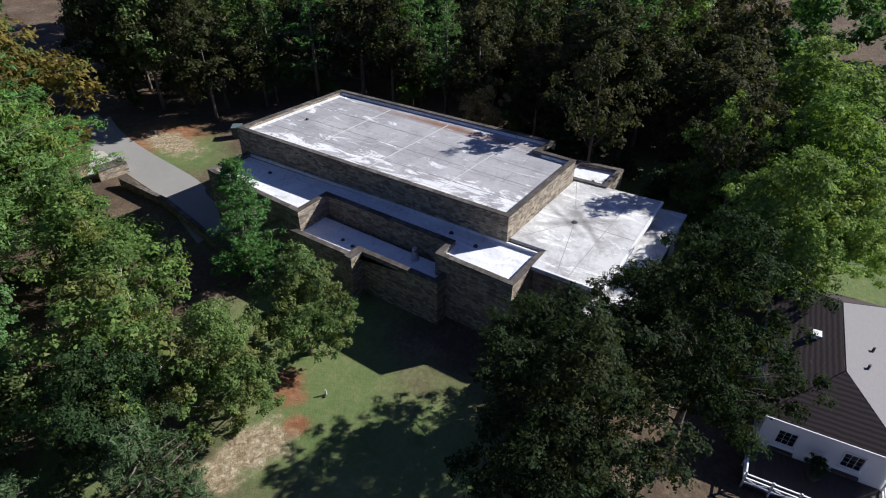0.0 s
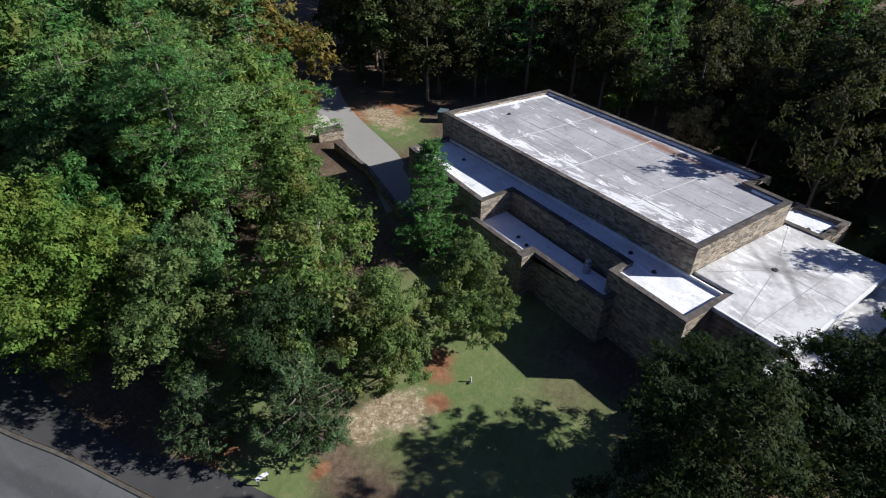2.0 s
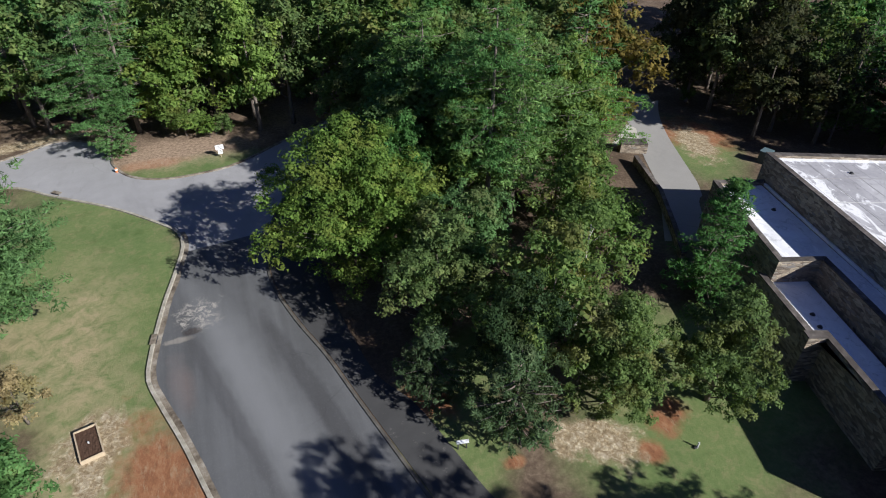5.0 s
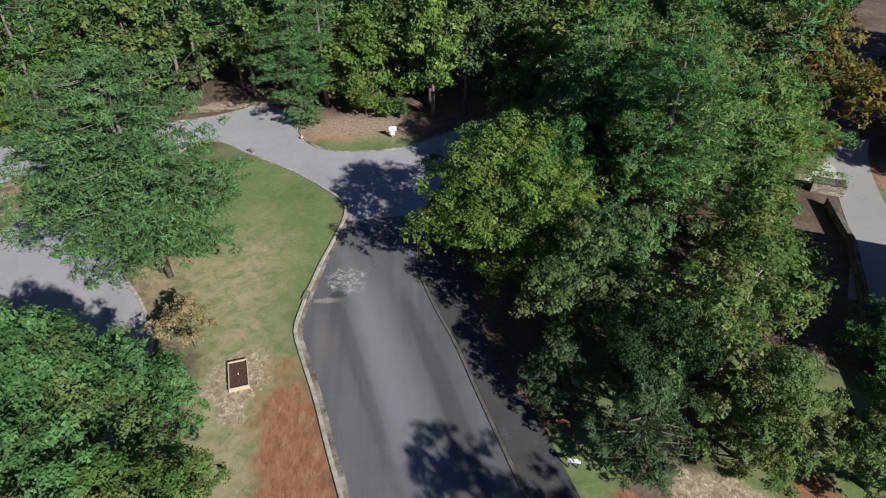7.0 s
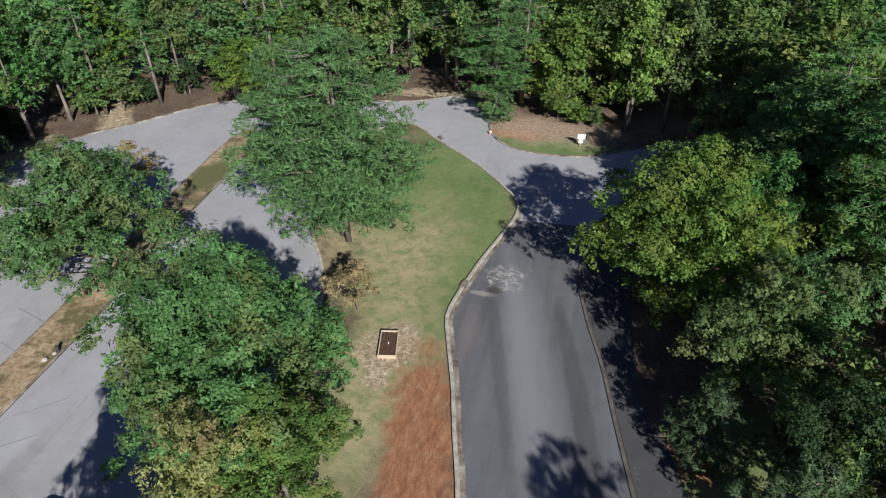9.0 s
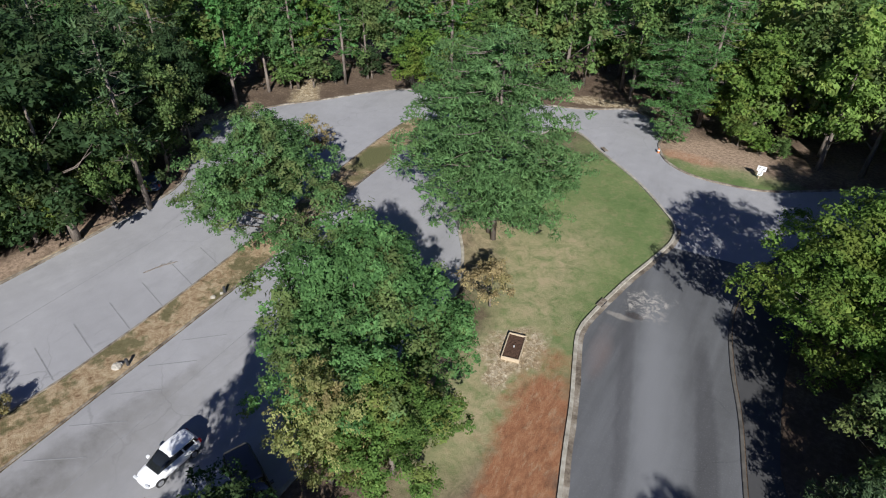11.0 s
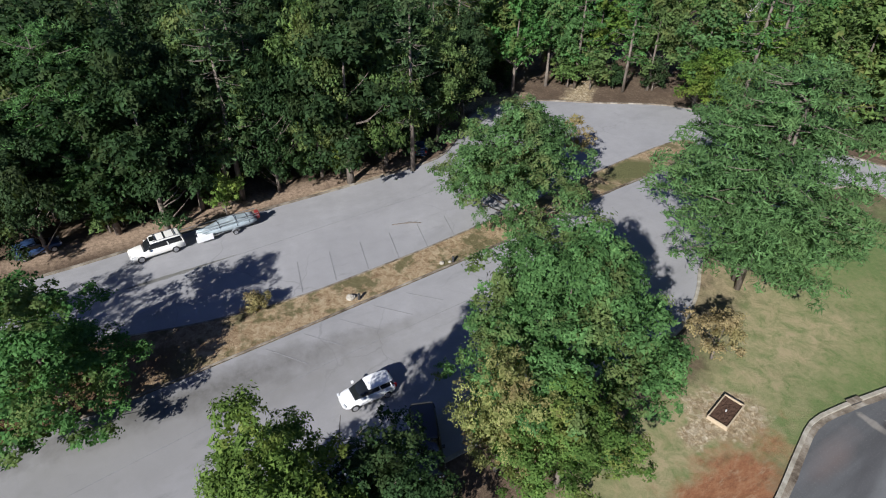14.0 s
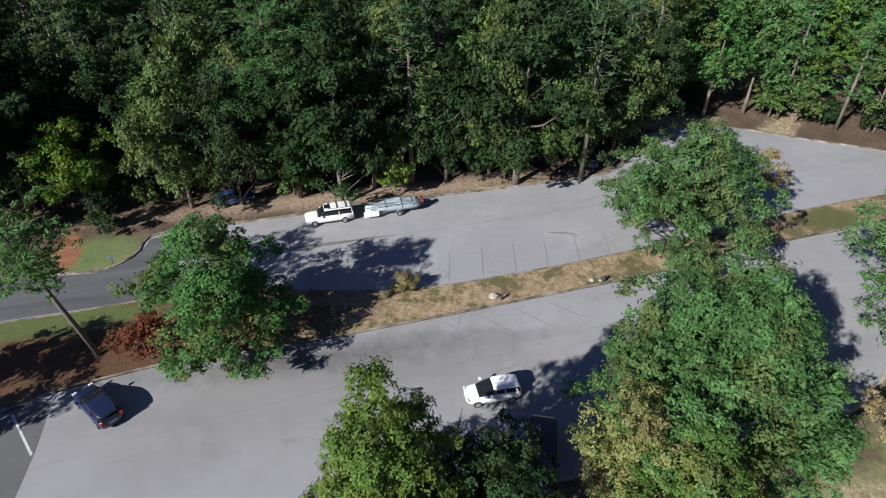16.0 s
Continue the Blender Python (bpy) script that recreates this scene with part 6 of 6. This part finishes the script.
# ---- small things outdoors ----
bed = thing("raised_bed", pose(-13.12, 32.1, 0, 0, 0, 13.6), "timber-edged raised garden bed filled with mulch", "garden bed")
for a in ((-0.75, 0.75, -1.45, -1.37), (-0.75, 0.75, 1.37, 1.45), (-0.75, -0.67, -1.37, 1.37), (0.67, 0.75, -1.37, 1.37)):
    bm = bmesh.new()
    box(bm, *a, -0.05, 0.34, 0.008)
    part("board", bm, WOOD, bed)
bm = bmesh.new()
bmesh.ops.create_grid(bm, x_segments=14, y_segments=26, size=0.5)
for v in bm.verts:
    v.co = Vector((v.co.x * 1.33, v.co.y * 2.73, 0.2 + 0.05 * noise.noise(v.co * 9)))
part("mulch", bm, SOIL, bed)
bm = bmesh.new()
tube(bm, [(0, 0, 0.1), (0, 0, 0.38)], [0.05, 0.05], 8)
part("stake", bm, PAINT_LINE, bed)

sign = thing("white_sign", pose(-0.75, 73.6, 0, 0, 0, 4), "white notice sign with two boards on a post", "sign")
for z0, z1, w in ((1.05, 1.7, 0.5), (0.45, 0.98, 0.28)):
    bm = bmesh.new()
    box(bm, -w, w, -0.03, 0.03, z0, z1, 0.01)
    board = part("board", bm, WHITE, sign)
    for k in range(3):
        bm = bmesh.new()
        box(bm, -w * 0.7, w * 0.7, -0.036, -0.031, z0 + 0.12 + 0.16 * k, z0 + 0.17 + 0.16 * k)
        if z0 + 0.2 + 0.16 * k < z1:
            part("text_bar", bm, DARKMETAL, board)
        else:
            bm.free()
bm = bmesh.new()
box(bm, -0.05, 0.05, 0.031, 0.11, -0.1, 1.7, 0.01)
part("post", bm, WOOD, sign)

marker = thing("hydrant_marker", pose(-13.0, 74.0, 0), "short orange and white marker post", "marker post")
bm = bmesh.new()
tube(bm, [(0, 0, -0.05), (0, 0, 0.5), (0, 0, 0.62)], [0.16, 0.14, 0.08], 10)
part("post", bm, ORANGE, marker)
bm = bmesh.new()
tube(bm, [(0, 0, 0.3), (0, 0, 0.44)], [0.17, 0.165], 10)
part("band", bm, WHITE, marker)

pedestal = thing("utility_pedestal", pose(10.7, 22.35, 0, 0, 0, -12), "white tilted sign panel on a low dark post", "sign")
bm = bmesh.new()
box(bm, -0.44, 0.44, -0.13, 0.13, 0.0, 0.07, 0.015, m=Matrix.Translation((0, 0, 0.72)) @ Matrix.Rotation(radians(12), 4, "X"))
part("panel", bm, WHITE, pedestal)
for x in (-0.3, 0.3):
    bm = bmesh.new()
    box(bm, x - 0.04, x + 0.04, -0.04, 0.04, -0.1, 0.72, 0.005)
    part("post", bm, DARKMETAL, pedestal)

post = thing("post_sign", pose(-50.95, -21.15, 0, 0, 0, 20), "small blue-grey sign on a post on the kerbed lawn", "sign")
bm = bmesh.new()
box(bm, -0.03, 0.03, -0.03, 0.03, -0.1, 1.2, 0.005)
part("post", bm, DARKMETAL, post)
bm = bmesh.new()
box(bm, 0.032, 0.06, -0.22, 0.22, 0.85, 1.3, 0.01)
part("board", bm, plain("blue-grey sign face", (0.2, 0.27, 0.34), 0.5), post)

stake = thing("lawn_marker", pose(25.9, 16.4, 0), "small dark marker post on the lawn", "marker post")
bm = bmesh.new()
tube(bm, [(0, 0, -0.05), (0, 0, 0.55)], [0.07, 0.06], 10)
part("post", bm, PAINT_LINE, stake)
bm = bmesh.new()
box(bm, -0.3, 0.1, -0.06, 0.06, -0.02, 0.12, 0.02)
part("base", bm, DARKMETAL, stake)

bin_ = thing("utility_box", pose(63.6, 47.2, 0, 0, 0, 20), "dark green utility cabinet behind the stone building", "utility box")
bm = bmesh.new()
box(bm, -0.7, 0.7, -0.6, 0.6, -0.05, 1.5, 0.04)
part("body", bm, plain("dark green metal", (0.05, 0.075, 0.085), 0.45), bin_)
bm = bmesh.new()
box(bm, -0.76, 0.76, -0.66, 0.66, 1.51, 1.62, 0.03)
part("lid", bm, plain("blue green lid", (0.1, 0.15, 0.17), 0.4), bin_)

for x, y, a in ((-8.78, 41.3, 80), (-19.3, 70.75, -40)):
    inlet = thing("storm_inlet", pose(x, y, 0.0, 0, 0, a), "concrete storm drain inlet in the kerb", "drain")
    bm = bmesh.new()
    box(bm, -0.6, 0.6, -0.06, 0.42, 0.155, 0.2, 0.02)
    part("cover_slab", bm, KERB_DULL, inlet)
    bm = bmesh.new()
    box(bm, -0.5, 0.5, -0.09, -0.062, 0.02, 0.15)
    part("opening", bm, DARKMETAL, inlet)


def rock(x, y, s, z=0.1):
    bm = bmesh.new()
    bmesh.ops.create_icosphere(bm, subdivisions=3, radius=s)
    for v in bm.verts:
        v.co *= 1 + 0.35 * noise.noise(v.co * 2.2 / s + Vector((x, y, 0)))
        v.co.z *= 0.62
    ob = part("rock", bm, ROCK)
    ob.matrix_world = pose(x, y, z + s * 0.3)
    return tagged(ob, "pale weathered rock on the dry island soil", "rock")


rock(-38.6, 13.5, 0.38)
rock(-38.9, 23.2, 0.22)
rock(-38.7, 24.0, 0.16)
for x, y in ((-38.1, 14.1), (-38.6, 24.3)):
    st = thing("bollard", pose(x, y, 0.1), "short black bollard light on the island", "bollard")
    bm = bmesh.new()
    tube(bm, [(0, 0, -0.05), (0, 0, 0.5), (0, 0, 0.56)], [0.13, 0.13, 0.05], 12)
    part("post", bm, DARKMETAL, st)
    bm = bmesh.new()
    tube(bm, [(0, 0, 0.56), (0, 0, 0.64)], [0.15, 0.12], 12)
    part("cap", bm, DARKMETAL, st)

branch = thing("fallen_branch", pose(-46.9, 23.6, 0.02, 0, 0, 70), "fallen dead branch lying on the asphalt", "branch")
part("stem", tube(bmesh.new(), [(-1.6, 0, 0.04), (0, 0.1, 0.06), (1.5, -0.1, 0.05)], [0.05, 0.04, 0.015], 6), BARK, branch)
for k in range(7):
    a, off = rng.uniform(-0.7, 0.7), rng.uniform(-0.9, 0.9)
    part("twig", tube(bmesh.new(), [(off, 0, 0.03), (off + 0.7 * math.cos(a), 0.9 * math.sin(a) * (1 if k % 2 else -1), 0.1)], [0.03, 0.012], 5), BARK, branch)


def line(x0, y0, x1, y1, w, material, label):
    a, b = np.array([x0, y0]), np.array([x1, y1])
    d = (b - a) / np.linalg.norm(b - a)
    nrm = np.array([-d[1], d[0]]) * w / 2
    ob = part("marking", prism(bmesh.new(), [tuple(a + nrm), tuple(b + nrm), tuple(b - nrm), tuple(a - nrm)], 0.009, 0.021), material)
    return tagged(ob, label, "road marking", kind="structure")


for k in range(-1, 5):
    y = 13.4 + 3.33 * k
    line(-41.75 - 0.05 * k, y, -46.3, y + 1.1, 0.09, TAR_LINE, "faded dark stall line on the asphalt")
for k in range(0, 5):
    y = 5.0 + 3.3 * k
    line(-36.4 - 0.12 * k, y, -33.1 - 0.3 * k, y + 2.45, 0.08, TAR_LINE, "faded dark stall line on the asphalt")
half = [(k / 22, 0.36 * math.sin(math.pi * (k / 22) ** 0.62) * (0.85 + 0.15 * math.sin(k * 1.9))) for k in range(23)]
rim = [(-50.25 - 0.25 * k + 0.35 * k * (1 - k) + w, -3.9 + 10.5 * k) for k, w in half] + [(-50.25 - 0.25 * k + 0.35 * k * (1 - k) - w * 0.7, -3.9 + 10.5 * k) for k, w in half[-2:0:-1]]
tagged(part("oil_stain", prism(bmesh.new(), rim, 0.009, 0.0115), OIL), "long tapered oil stain on the asphalt lane", "stain", kind="structure")
line(-33.45, -24.37, -29.5, -21.9, 0.16, PAINT_LINE, "worn white painted line on the asphalt")
line(-33.5, -24.6, -31.6, -27.4, 0.16, PAINT_LINE, "worn white painted line on the asphalt")
line(-49.75, -5.0, -50.9, 16.5, 0.05, TAR_LINE, "long dark paving seam in the asphalt")
line(-50.9, 16.5, -51.6, 33.0, 0.04, TAR_LINE, "long dark paving seam in the asphalt")
line(-29.5, -14.0, -32.4, 9.0, 0.05, TAR_LINE, "long dark paving seam in the asphalt")
line(-32.4, 9.0, -33.6, 30.0, 0.04, TAR_LINE, "long dark paving seam in the asphalt")
